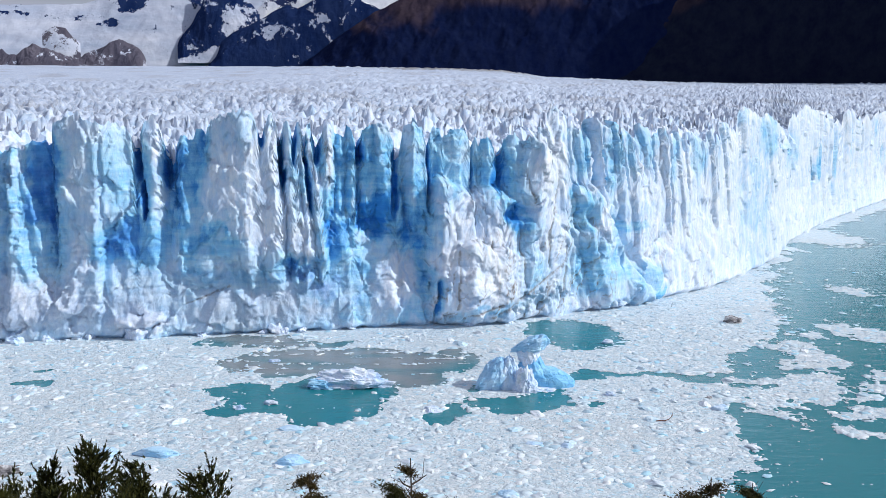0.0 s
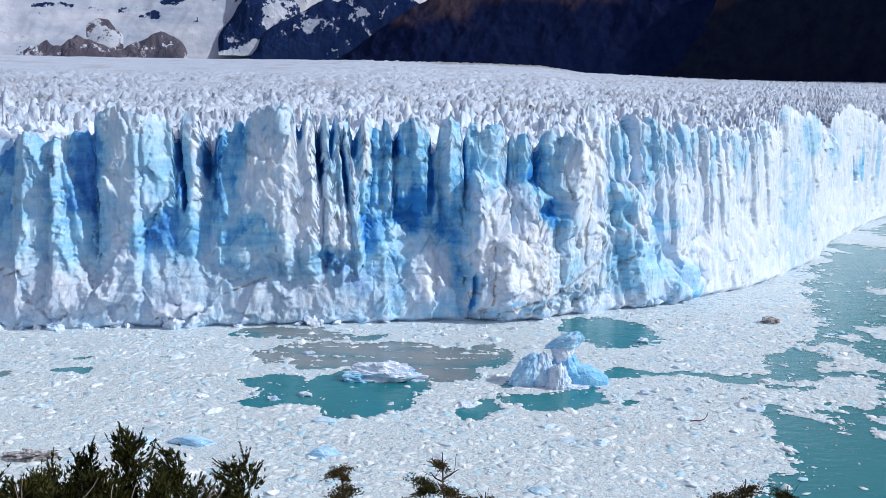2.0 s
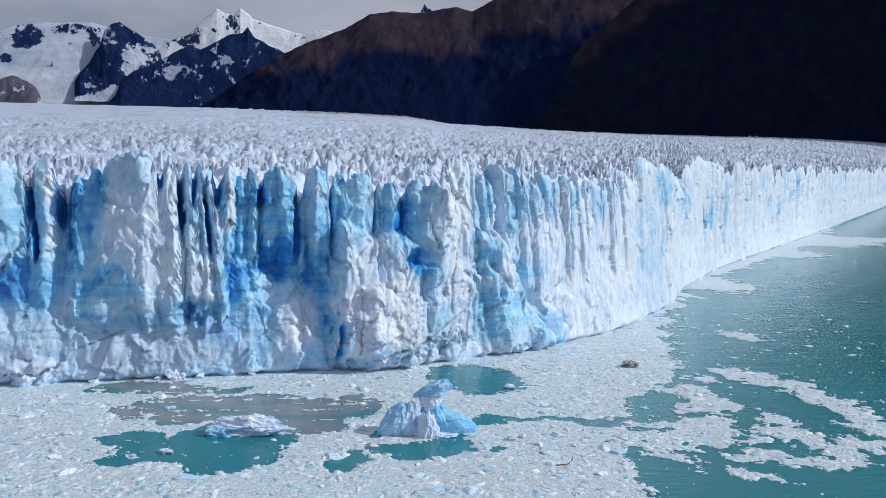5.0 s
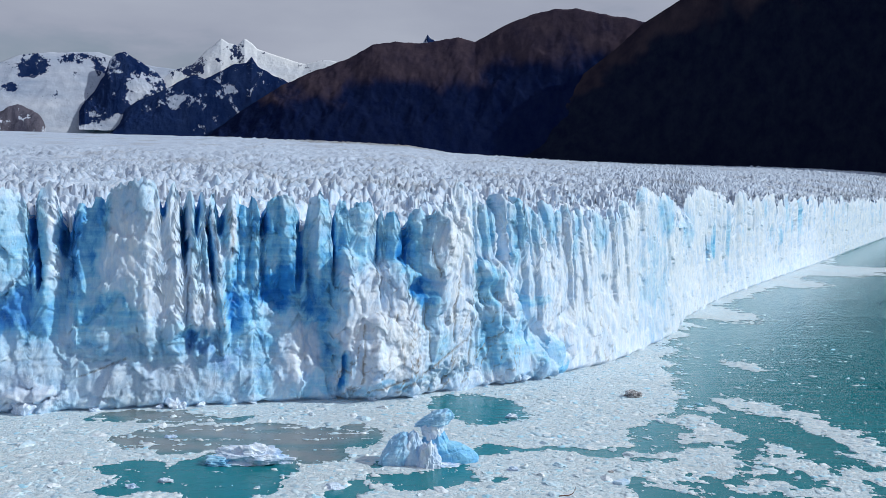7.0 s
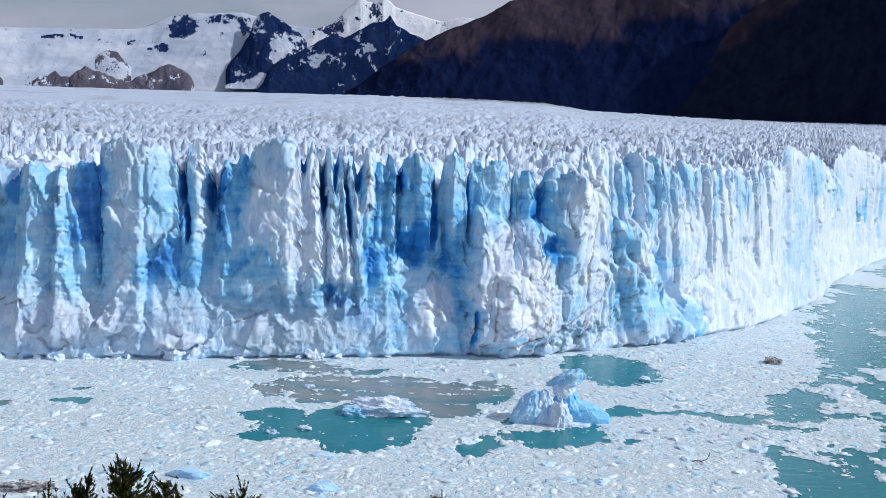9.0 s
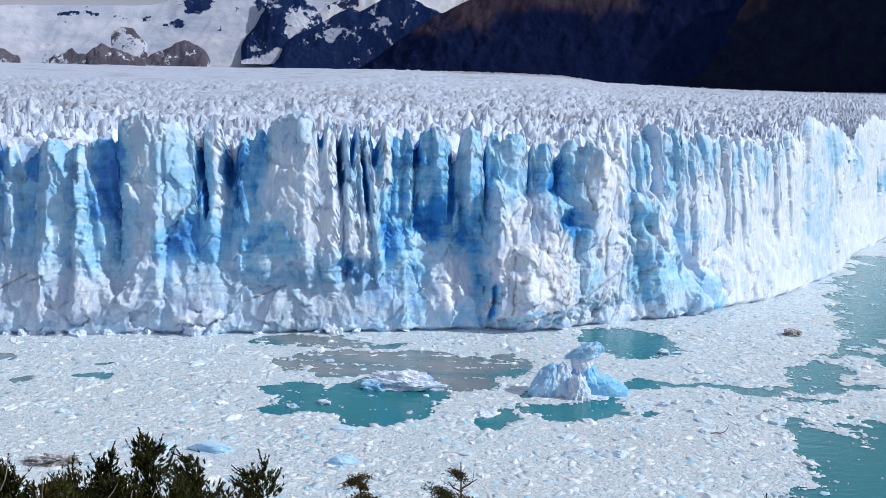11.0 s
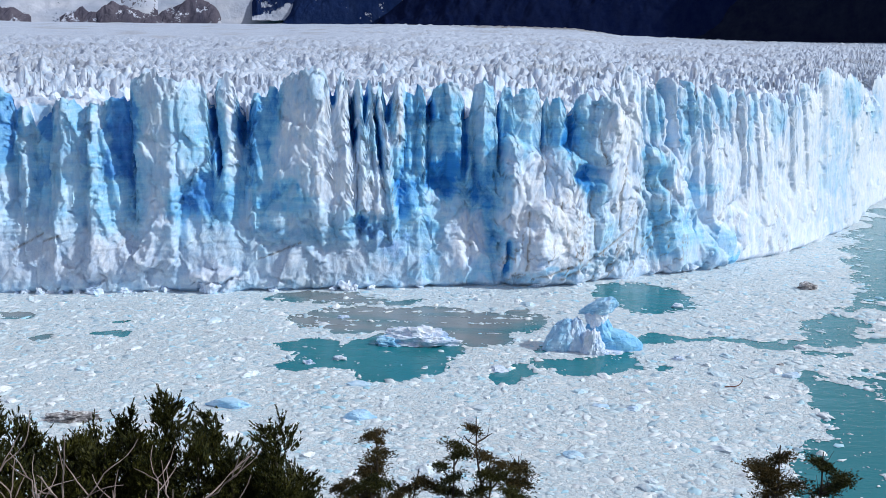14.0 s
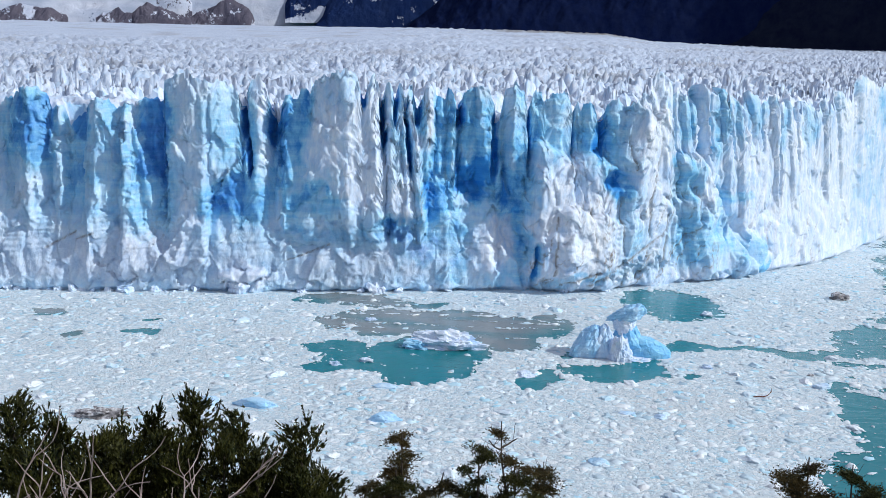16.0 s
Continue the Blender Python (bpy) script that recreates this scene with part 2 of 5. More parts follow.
# ---- mesh helpers ----
def mesh_from(name, co, faces, material, smooth_shade=False, colours=None):
    """A mesh object from arrays of corners and four-sided (or three-sided) faces."""
    me = bpy.data.meshes.new(name)
    n = faces.shape[1]
    me.vertices.add(len(co))
    me.vertices.foreach_set("co", np.ascontiguousarray(co, dtype=np.float32).ravel())
    me.loops.add(faces.size)
    me.loops.foreach_set("vertex_index", np.ascontiguousarray(faces, dtype=np.int32).ravel())
    me.polygons.add(len(faces))
    me.polygons.foreach_set("loop_start", np.arange(0, faces.size, n, dtype=np.int32))
    me.update(calc_edges=True)
    if smooth_shade:
        me.polygons.foreach_set("use_smooth", np.ones(len(faces), dtype=bool))
    if colours is not None:
        key, values = colours
        layer = me.color_attributes.new(key, "FLOAT_COLOR", "POINT")
        rgba = np.zeros((len(co), 4), dtype=np.float32)
        rgba[:, 3] = 1
        rgba[:, :values.shape[1]] = values
        layer.data.foreach_set("color", rgba.ravel())
    me.materials.append(material)
    return new(name, me)


def grid_faces(rows, cols):
    i = np.arange(rows * cols).reshape(rows, cols)
    return np.stack([i[:-1, :-1], i[:-1, 1:], i[1:, 1:], i[1:, :-1]], -1).reshape(-1, 4)


def part(name, bm, material, parent, label=""):
    me = bpy.data.meshes.new(name)
    bm.to_mesh(me)
    bm.free()
    me.materials.append(material)
    ob = new(name, me)
    ob.parent = parent
    if label:
        ob["label"] = label
    return ob


# ---- the glacier ----
FRONT = np.array([(-620, 300), (-400, 262), (-260, 258), (-155, 261), (-122, 265), (-82, 271), (-47, 277), (-27, 282), (0, 288), (20, 292), (39, 303), (76, 331), (99, 353), (137, 410), (168, 476), (218, 560), (305, 686), (458, 903), (889, 1529), (1500, 2400), (2600, 3800)], float)     # the waterline of the ice front, in plan
def along_front(n_of):
    seg = np.hypot(*np.diff(FRONT, axis=0).T)
    return np.concatenate([[0], np.cumsum(seg)])
FRONT_S = along_front(FRONT)


def front_samples():
    out, s = [], 120.0
    while s < FRONT_S[-1] - 5:
        out.append(s)
        x, y = np.interp(s, FRONT_S, FRONT[:, 0]), np.interp(s, FRONT_S, FRONT[:, 1])
        out_of_sight = max(0, -x - 190) / 40
        s += 0.40 * (1 + 3 * out_of_sight) * max(1.0, math.hypot(x, y) / 300) * (1 + 1.6 * min(1.0, max(0.0, (x - 90) / 200)))
    return np.array(out)


S = front_samples()
kernel = np.hanning(41)
kernel /= kernel.sum()
SX = np.interp(S, FRONT_S, FRONT[:, 0])
SY = np.interp(S, FRONT_S, FRONT[:, 1])
SXs = np.convolve(np.pad(SX, 20, mode="edge"), kernel, "valid")
SYs = np.convolve(np.pad(SY, 20, mode="edge"), kernel, "valid")
tx, ty = np.gradient(SXs), np.gradient(SYs)
tl = np.hypot(tx, ty)
wide = np.hanning(161)
wide /= wide.sum()
NX = np.convolve(np.pad(ty / tl, 80, mode="edge"), wide, "valid")
NY = np.convolve(np.pad(-tx / tl, 80, mode="edge"), wide, "valid")
S_OF_X = lambda x: np.interp(x, SXs, S)

RIBS, SLITS, BULGES, BLUE_SPOTS, GRIT, VEINS, CRUST = [], [], [], [], [], [], []


def rib(x0, h0, x1, h1, left0, right0, left1, right1, out0, out1, fall_left, fall_right):
    """A wedge-shaped column of the front: where its foremost edge starts at the top and ends below, the widths of its left and right faces
    there, how far that edge stands out, and how much the faces fall back over their widths."""
    RIBS.append((S_OF_X(x0), h0, S_OF_X(x1), h1, left0, right0, left1, right1, out0, out1, fall_left, fall_right))


def slit(x0, h0, x1, h1, width, depth):
    SLITS.append((S_OF_X(x0), h0, S_OF_X(x1), h1, width, depth))


def bulge(x, h, rx, rh, out):
    BULGES.append((S_OF_X(x), h, rx, rh, out))


def blue_patch(x, h, rx, rh, amount):
    BLUE_SPOTS.append((S_OF_X(x), h, rx, rh, amount))


def dirt_patch(x, h, rx, rh, amount):
    GRIT.append((S_OF_X(x), h, rx, rh, amount))


def white_crust(x, h, rx, rh, amount):
    CRUST.append((S_OF_X(x), h, rx, rh, amount))


def grit_vein(x0, h0, x1, h1, width):
    VEINS.append((S_OF_X(x0), h0, S_OF_X(x1), h1, width))


rib(-174.0, 51.8, -175.3, 4.8, 8.2, 4.0, 9.1, 4.8, 1.0, 2.0, 3.0, 2.5)
rib(-162.8, 54.3, -164.2, 6.7, 6.5, 3.3, 7.3, 4.2, 0.0, 2.0, 3.0, 2.5)
rib(-156.4, 52.9, -156.3, 11.7, 5.5, 2.6, 6.3, 3.4, -1.0, 2.0, 3.0, 2.5)
rib(-144.1, 58.4, -146.0, 11.8, 4.8, 3.5, 5.4, 3.2, 1.0, 2.0, 3.5, 2.5)
rib(-150.9, 55.4, -150.5, 33.4, 2.8, 1.2, 2.8, 1.2, -3.0, -2.0, 2.0, 2.0)
rib(-141.1, 50.9, -141.1, 33.5, 2.0, 0.8, 2.2, 1.0, -4.0, -3.0, 1.5, 1.5)
rib(-136.7, 52.6, -136.8, 7.1, 3.0, 1.0, 3.3, 1.6, -0.5, 2.0, 3.0, 3.0)
rib(-124.4, 55.8, -128.5, 5.3, 3.6, 4.8, 3.7, 8.2, 2.0, 4.5, 4.5, 3.0)
rib(-121.6, 53.0, -122.6, 21.8, 1.7, 1.5, 2.3, 2.4, 0.6, 3.0, 0.5, 2.0)
rib(-117.2, 53.8, -118.4, 6.4, 2.5, 2.1, 2.7, 13.1, 3.0, 5.5, 5.0, 5.5)
rib(-114.9, 47.7, -110.7, 26.6, 1.5, 0.7, 3.3, 3.5, 1.4, 2.5, 1.0, 3.0)
rib(-112.5, 55.0, -111.7, 30.9, 2.5, 1.5, 2.9, 1.8, -2.0, -1.5, 1.5, 1.5)
rib(-109.4, 55.9, -110.3, 30.9, 1.8, 1.3, 1.9, 1.6, -2.5, -2.0, 1.5, 1.0)
rib(-95.8, 61.0, -95.4, 23.8, 9.9, 10.4, 9.7, 0.6, 5.5, 6.0, 3.8, 5.0)
rib(-101.9, 62.5, -102.4, 7.7, 4.3, 5.8, 5.6, 6.6, 3.2, 3.6, 1.6, -2.0)
rib(-91.3, 60.8, -90.0, 37.3, 2.8, 5.6, 3.6, 4.1, 4.2, 3.6, -1.4, 3.0)
rib(-102.0, 37.7, -101.7, 12.7, 2.6, 1.7, 3.8, 3.5, 4.5, 4.5, 2.0, 2.5)
rib(-90.1, 35.3, -88.3, 17.7, 6.4, 7.7, 9.5, 9.3, -1.4, 0.5, 0.6, 0.8)
rib(-80.4, 62.0, -81.2, 12.1, 4.3, 2.0, 4.3, 3.4, 1.4, 0.6, 1.2, 3.0)
rib(-77.6, 53.9, -77.6, 40.9, 1.1, 0.8, 1.1, 1.1, -3.5, -3.5, 1.5, 1.5)
rib(-72.3, 56.7, -75.1, 9.2, 1.7, 6.0, 2.4, 10.9, 1.6, 2.5, 4.5, 2.8)
rib(-67.9, 58.7, -69.7, 30.1, 1.4, 1.9, 2.1, 2.2, 0.8, 0.8, 2.0, 0.0)
rib(-56.4, 64.2, -54.8, 22.3, 9.4, 4.9, 15.0, 9.5, 6.5, 5.5, 4.5, 2.6)
rib(-62.2, 62.5, -64.5, 30.5, 2.4, 5.6, 3.5, 8.6, 3.8, 4.0, 1.2, -2.2)
rib(-66.4, 27.8, -66.3, 19.2, 3.9, 6.5, 4.9, 7.2, 2.5, 3.5, 2.0, 2.0)
rib(-49.4, 62.8, -47.4, 19.7, 1.8, 2.9, 3.7, 2.6, 5.0, 6.5, 1.6, 2.4)
rib(-44.6, 61.6, -43.0, 20.4, 1.0, 2.1, 1.2, 2.5, 4.4, 6.0, 2.0, 1.5)
rib(-40.7, 62.1, -39.5, 17.9, 1.3, 2.6, 1.3, 2.3, 3.8, 5.5, 2.0, 2.0)
rib(-36.8, 57.5, -35.7, 19.4, 1.0, 1.8, 1.1, 1.8, 2.4, 5.0, 2.0, 2.0)
rib(-33.9, 60.9, -33.6, 34.7, 1.7, 2.5, 1.8, 2.3, 3.4, 3.0, 2.0, 3.0)
rib(-29.6, 57.0, -29.8, 35.2, 1.5, 2.5, 1.8, 2.6, 0.0, -0.4, 1.5, 1.8)
rib(-26.4, 59.8, -26.0, 35.4, 1.1, 1.8, 1.4, 1.9, 1.6, 1.0, 1.8, 2.5)
rib(-22.4, 60.2, -21.8, 35.3, 1.3, 2.2, 1.5, 2.6, 1.0, 0.0, 1.5, 1.5)
rib(-19.2, 61.1, -16.8, 30.4, 1.3, 4.7, 1.7, 5.1, 2.2, 0.6, 2.0, 2.2)
rib(-30.5, 38.1, -26.9, 3.4, 4.1, 4.5, 7.3, 11.0, -1.0, 4.0, 2.5, 3.5)
rib(-14.5, 25.3, -15.5, 7.4, 3.7, 7.2, 6.4, 8.9, 0.0, 4.0, 2.0, 2.0)
rib(-8.9, 60.9, -9.0, 30.5, 2.0, 4.3, 1.9, 4.3, 1.8, 1.0, 4.5, 3.0)
rib(-2.0, 58.8, -1.4, 41.9, 1.8, 2.1, 1.8, 2.4, -2.6, -3.5, 1.5, 1.5)
rib(5.3, 58.7, 4.9, 33.7, 5.5, 5.4, 5.6, 5.5, -1.0, -1.6, 1.5, 1.8)
rib(13.7, 56.2, 13.9, 36.8, 1.4, 3.1, 1.8, 3.3, -1.4, -2.0, 2.0, 2.0)
rib(18.0, 53.8, 18.5, 38.8, 0.9, 2.4, 1.1, 2.5, -2.8, -3.5, 1.5, 1.5)
rib(21.5, 56.5, 23.5, 28.7, 2.4, 4.8, 3.1, 5.6, 0.2, 0.2, 1.8, 0.6)
rib(27.7, 54.4, 27.0, 21.8, 2.5, 3.5, 3.0, 3.1, 1.0, 1.6, 1.2, -1.5)
rib(29.9, 58.8, 24.2, 8.9, 5.6, 14.7, 4.0, 26.2, 4.6, 6.0, 3.2, 4.5)
rib(32.9, 64.8, 35.7, 33.9, 2.3, 8.1, 3.5, 9.6, 4.0, 4.0, 1.4, 3.2)
rib(-1.2, 42.9, -1.5, 6.5, 1.4, 8.3, 3.4, 10.6, 6.5, 8.5, 4.5, 2.6)
rib(14.4, 40.3, 15.2, 12.6, 5.1, 8.0, 7.7, 10.3, 2.6, 5.5, 2.0, 2.0)
rib(6.5, 25.0, 6.2, 4.7, 7.4, 10.8, 8.3, 15.1, 9.5, 10.0, 3.0, 3.5)
rib(15.7, 23.0, 16.3, 6.1, 5.8, 8.6, 7.5, 9.7, 7.5, 7.5, 2.0, 3.5)
rib(40.4, 40.5, 49.4, 3.2, 0.6, 6.9, 4.3, 19.5, 5.4, 7.5, 2.6, 2.2)
rib(44.9, 40.1, 46.8, 26.5, 0.6, 5.5, 0.6, 6.6, 5.6, 5.5, 1.5, 2.5)
rib(40.4, 58.9, 42.7, 40.6, 0.6, 5.2, 0.6, 5.9, 3.0, 2.4, 1.9, 1.5)
rib(47.0, 62.0, 51.5, 31.3, 0.6, 5.6, 0.6, 7.4, 3.4, 2.6, 2.2, 1.6)
rib(53.1, 60.4, 59.1, 21.7, 0.6, 7.3, 0.6, 10.4, 3.2, 2.6, 2.2, 2.0)
rib(58.8, 56.5, 63.5, 15.8, 0.6, 6.5, 0.6, 10.6, 3.0, 3.6, 1.9, 2.0)
rib(64.1, 59.4, 70.4, 22.7, 0.6, 10.0, 0.6, 13.1, 2.6, 2.0, 2.2, 2.0)
rib(71.8, 58.8, 78.1, 14.4, 0.6, 6.5, 0.6, 9.7, 3.0, 2.6, 2.0, 1.4)
rib(78.5, 56.6, 83.7, 9.9, 0.6, 8.6, 0.6, 11.9, 2.6, 3.2, 2.0, 1.6)
rib(85.4, 56.2, 88.4, 33.0, 0.6, 13.4, 0.6, 18.3, 2.2, 1.6, 2.2, 1.2)
rib(93.8, 57.4, 98.2, 20.2, 0.6, 7.4, 0.6, 12.0, 2.8, 2.6, 2.0, 1.4)
rib(99.7, 59.6, 107.3, 10.2, 0.6, 21.0, 0.6, 26.3, 2.4, 2.6, 1.8, 1.4)
rib(112.1, 65.3, 118.9, 3.4, 2.3, 31.6, 2.6, 42.8, 3.2, 2.6, 1.7, 1.8)
rib(129.3, 63.0, 145.2, 6.8, 0.9, 36.0, 4.0, 68.0, 2.6, 2.4, 1.5, 1.8)
rib(154.8, 54.3, 169.2, 5.9, 3.8, 40.0, 4.5, 32.8, 1.6, 2.0, 1.5, 1.4)
rib(182.2, 66.9, 193.8, 1.3, 15.8, 58.8, 16.5, 58.9, 3.4, 2.8, 1.7, 2.0)
rib(168.5, 63.4, 178.0, 15.6, 6.7, 24.8, 5.4, 26.0, 2.6, 2.2, 1.2, 1.0)
rib(222.1, 57.6, 233.4, -5.8, 5.4, 32.5, 4.3, 37.5, 2.4, 2.2, 1.7, 1.8)
slit(-84.7, 55.8, -84.5, 44.3, 1.00, 9.0)
slit(-83.7, 43.4, -83.0, 33.3, 0.70, 7.0)
slit(-77.1, 51.0, -77.2, 41.9, 1.30, 7.0)
slit(-107.1, 48.8, -106.9, 34.1, 0.45, 5.0)
slit(-51.5, 61.3, -51.2, 52.9, 1.10, 5.0)
slit(-46.4, 54.9, -45.6, 41.0, 0.75, 8.0)
slit(-42.5, 60.0, -42.7, 47.9, 0.70, 6.0)
slit(-39.3, 48.7, -37.8, 34.7, 0.85, 8.0)
slit(-40.0, 55.0, -39.6, 47.9, 0.60, 6.0)
slit(-24.6, 56.8, -24.4, 47.8, 1.20, 5.0)
slit(-35.9, 55.1, -36.4, 47.9, 1.00, 6.0)
slit(-13.8, 50.5, -14.1, 32.2, 1.30, 5.0)
slit(-4.2, 55.6, -3.8, 35.7, 0.70, 4.0)
slit(9.2, 52.5, 9.5, 39.2, 0.50, 4.0)
slit(17.6, 56.0, 18.0, 40.1, 0.80, 5.0)
slit(37.6, 56.4, 39.1, 39.1, 0.45, 3.5)
slit(42.9, 58.2, 45.1, 40.7, 0.50, 3.5)
slit(48.8, 59.1, 51.5, 38.7, 0.60, 3.5)
slit(55.4, 56.5, 59.0, 38.5, 0.50, 3.5)
slit(60.4, 56.6, 62.5, 42.0, 0.50, 3.5)
slit(68.3, 56.6, 70.4, 39.9, 0.50, 3.0)
slit(74.2, 56.7, 77.7, 22.5, 0.50, 3.0)
slit(81.3, 59.5, 83.8, 35.5, 0.70, 5.0)
slit(90.2, 56.7, 92.4, 38.0, 0.40, 3.0)
slit(95.6, 50.8, 97.9, 32.6, 0.40, 2.5)
slit(190.3, 40.4, 196.2, 26.6, 1.20, 5.0)
slit(163.7, 44.9, 171.2, 27.9, 0.70, 3.0)
slit(-2.0, 13.5, -2.4, 2.7, 0.90, 4.0)
slit(56.8, 17.5, 55.1, 12.2, 0.80, 3.0)
bulge(-19.6, 32.0, 5.0, 5.0, -3.50)
bulge(-25.4, 38.6, 2.7, 4.0, -1.50)
bulge(22.0, 32.5, 4.5, 2.7, -4.00)
bulge(43.7, 30.2, 3.8, 4.2, -2.50)
bulge(-7.7, 16.0, 4.4, 6.7, -4.00)
bulge(-41.6, 18.8, 7.0, 3.3, -2.50)
bulge(64.9, 7.5, 8.2, 6.4, 2.50)
bulge(55.8, 16.7, 6.8, 3.7, -1.50)
bulge(-112.8, 10.7, 10.5, 4.7, 2.00)
bulge(-85.7, 5.1, 6.1, 1.9, 3.00)
bulge(3.7, 11.5, 7.3, 6.6, 1.50)
bulge(-26.0, 13.3, 6.6, 4.9, -1.50)
bulge(-106.0, 29.9, 4.0, 7.9, -2.00)
blue_patch(-19.6, 32.8, 6.0, 6.0, 0.85)
blue_patch(-15.7, 42.0, 5.0, 11.6, 0.46)
blue_patch(-23.8, 50.2, 5.6, 9.8, 0.42)
blue_patch(-31.5, 29.2, 6.5, 14.6, 0.50)
blue_patch(-25.9, 14.7, 9.0, 9.8, 0.42)
blue_patch(-35.3, 13.2, 8.1, 5.6, 0.55)
blue_patch(-41.5, 18.0, 7.2, 3.3, 0.62)
blue_patch(-56.9, 15.6, 23.5, 3.6, 0.30)
blue_patch(-66.3, 25.7, 9.4, 6.4, 0.50)
blue_patch(-86.3, 26.2, 10.8, 6.7, 0.55)
blue_patch(-72.6, 44.7, 4.0, 14.2, 0.60)
blue_patch(-68.0, 51.1, 2.5, 6.3, 0.55)
blue_patch(-109.6, 44.6, 5.2, 11.8, 0.72)
blue_patch(-130.6, 48.1, 3.9, 6.2, 0.65)
blue_patch(-120.6, 51.6, 3.6, 7.7, 0.35)
blue_patch(-143.7, 46.3, 7.5, 10.8, 0.60)
blue_patch(-148.0, 52.4, 4.5, 9.2, 0.55)
blue_patch(-95.0, 13.0, 30.5, 6.4, 0.16)
blue_patch(-110.1, 22.2, 9.0, 6.3, 0.30)
blue_patch(-114.1, 34.8, 8.9, 13.9, 0.26)
blue_patch(-124.4, 34.7, 8.9, 13.9, 0.24)
blue_patch(-89.9, 47.8, 6.0, 10.7, 0.25)
blue_patch(-83.2, 44.5, 2.2, 12.6, 0.50)
blue_patch(-76.9, 47.7, 2.2, 7.9, 0.60)
blue_patch(-41.9, 46.9, 2.5, 12.7, 0.40)
blue_patch(-35.6, 51.0, 2.3, 6.4, 0.55)
blue_patch(-28.4, 48.6, 3.3, 11.3, 0.42)
blue_patch(-13.5, 38.9, 3.4, 13.2, 0.45)
blue_patch(-7.8, 27.5, 6.7, 8.3, 0.50)
blue_patch(-6.2, 14.4, 5.1, 6.7, 0.55)
blue_patch(-8.5, 49.1, 4.3, 13.0, 0.32)
blue_patch(2.0, 47.4, 8.4, 13.2, 0.42)
blue_patch(13.5, 47.6, 5.1, 10.0, 0.50)
blue_patch(17.0, 44.2, 2.5, 6.7, 0.75)
blue_patch(21.2, 42.8, 5.5, 15.0, 0.38)
blue_patch(21.7, 31.6, 5.3, 4.1, 0.85)
blue_patch(26.0, 36.0, 4.3, 15.2, 0.30)
blue_patch(10.9, 31.3, 6.5, 6.6, 0.20)
blue_patch(-9.6, 4.8, 8.4, 3.0, 0.35)
blue_patch(10.3, 4.1, 11.1, 2.0, 0.45)
blue_patch(43.6, 31.9, 5.7, 7.1, 0.60)
blue_patch(40.1, 38.3, 3.6, 2.8, 0.50)
blue_patch(49.2, 14.0, 14.9, 10.8, 0.42)
blue_patch(59.3, 25.5, 9.5, 3.0, 0.50)
blue_patch(64.9, 6.5, 10.9, 8.3, 0.42)
blue_patch(69.5, 0.1, 5.6, 3.1, 0.70)
blue_patch(53.6, 51.1, 3.1, 14.2, 0.40)
blue_patch(43.0, 51.1, 3.4, 10.4, 0.40)
blue_patch(59.1, 51.0, 2.6, 9.0, 0.45)
blue_patch(67.1, 52.9, 6.0, 9.2, 0.50)
blue_patch(77.6, 50.9, 3.2, 13.2, 0.50)
blue_patch(89.7, 50.8, 6.4, 9.8, 0.50)
blue_patch(98.5, 56.6, 6.7, 6.0, 0.40)
blue_patch(134.2, 53.9, 19.1, 10.1, 0.55)
blue_patch(124.1, 29.5, 24.2, 26.8, 0.34)
blue_patch(167.0, 44.5, 20.0, 10.9, 0.50)
blue_patch(201.9, 33.4, 13.1, 8.0, 0.85)
blue_patch(110.0, 63.8, 11.0, 2.1, 0.50)
blue_patch(32.5, 30.8, 2.4, 10.3, 0.20)
blue_patch(32.1, 12.1, 14.1, 6.9, 0.25)
dirt_patch(28.9, 7.2, 30.0, 5.9, 0.80)
dirt_patch(14.6, 20.2, 9.6, 14.9, 0.30)
dirt_patch(34.1, 18.7, 14.6, 15.6, 0.50)
dirt_patch(0.8, 10.5, 4.2, 8.2, 0.55)
dirt_patch(-41.8, 26.4, 7.9, 4.8, 0.40)
dirt_patch(-33.5, 48.7, 1.3, 12.7, 0.35)
dirt_patch(-114.2, 16.2, 17.9, 6.3, 0.20)
dirt_patch(89.2, 7.1, 8.6, 12.1, 0.35)
dirt_patch(185.3, 2.9, 30.0, 12.0, 0.30)
dirt_patch(18.3, 13.3, 4.9, 10.0, 0.50)
dirt_patch(-37.2, 28.0, 2.2, 9.6, 0.40)
grit_vein(33.3, 44.5, 32.6, 35.9, 0.25)
grit_vein(32.6, 35.9, 30.8, 29.1, 0.30)
grit_vein(30.8, 29.1, 31.1, 15.3, 0.30)
grit_vein(22.5, 27.8, 23.7, 8.9, 0.35)
grit_vein(34.9, 15.9, 21.7, 7.4, 0.40)
grit_vein(21.7, 7.4, 12.2, 2.1, 0.50)
grit_vein(46.2, 30.1, 46.5, 18.5, 0.35)
grit_vein(46.5, 18.5, 39.6, 11.2, 0.30)
grit_vein(36.4, 21.9, 36.2, 6.2, 0.35)
grit_vein(36.2, 6.2, 33.7, 1.1, 0.30)
grit_vein(38.9, 25.3, 37.3, 20.1, 0.30)
grit_vein(37.3, 20.1, 34.9, 15.1, 0.30)
grit_vein(13.7, 27.9, 14.3, 9.3, 0.20)
grit_vein(15.3, 5.9, 4.0, 2.6, 0.40)
grit_vein(30.8, 10.1, 28.5, 3.3, 0.30)
grit_vein(-61.5, 13.9, -67.7, 11.5, 0.25)
grit_vein(-67.7, 11.5, -73.0, 9.5, 0.20)
grit_vein(-126.3, 17.5, -132.2, 15.1, 0.30)
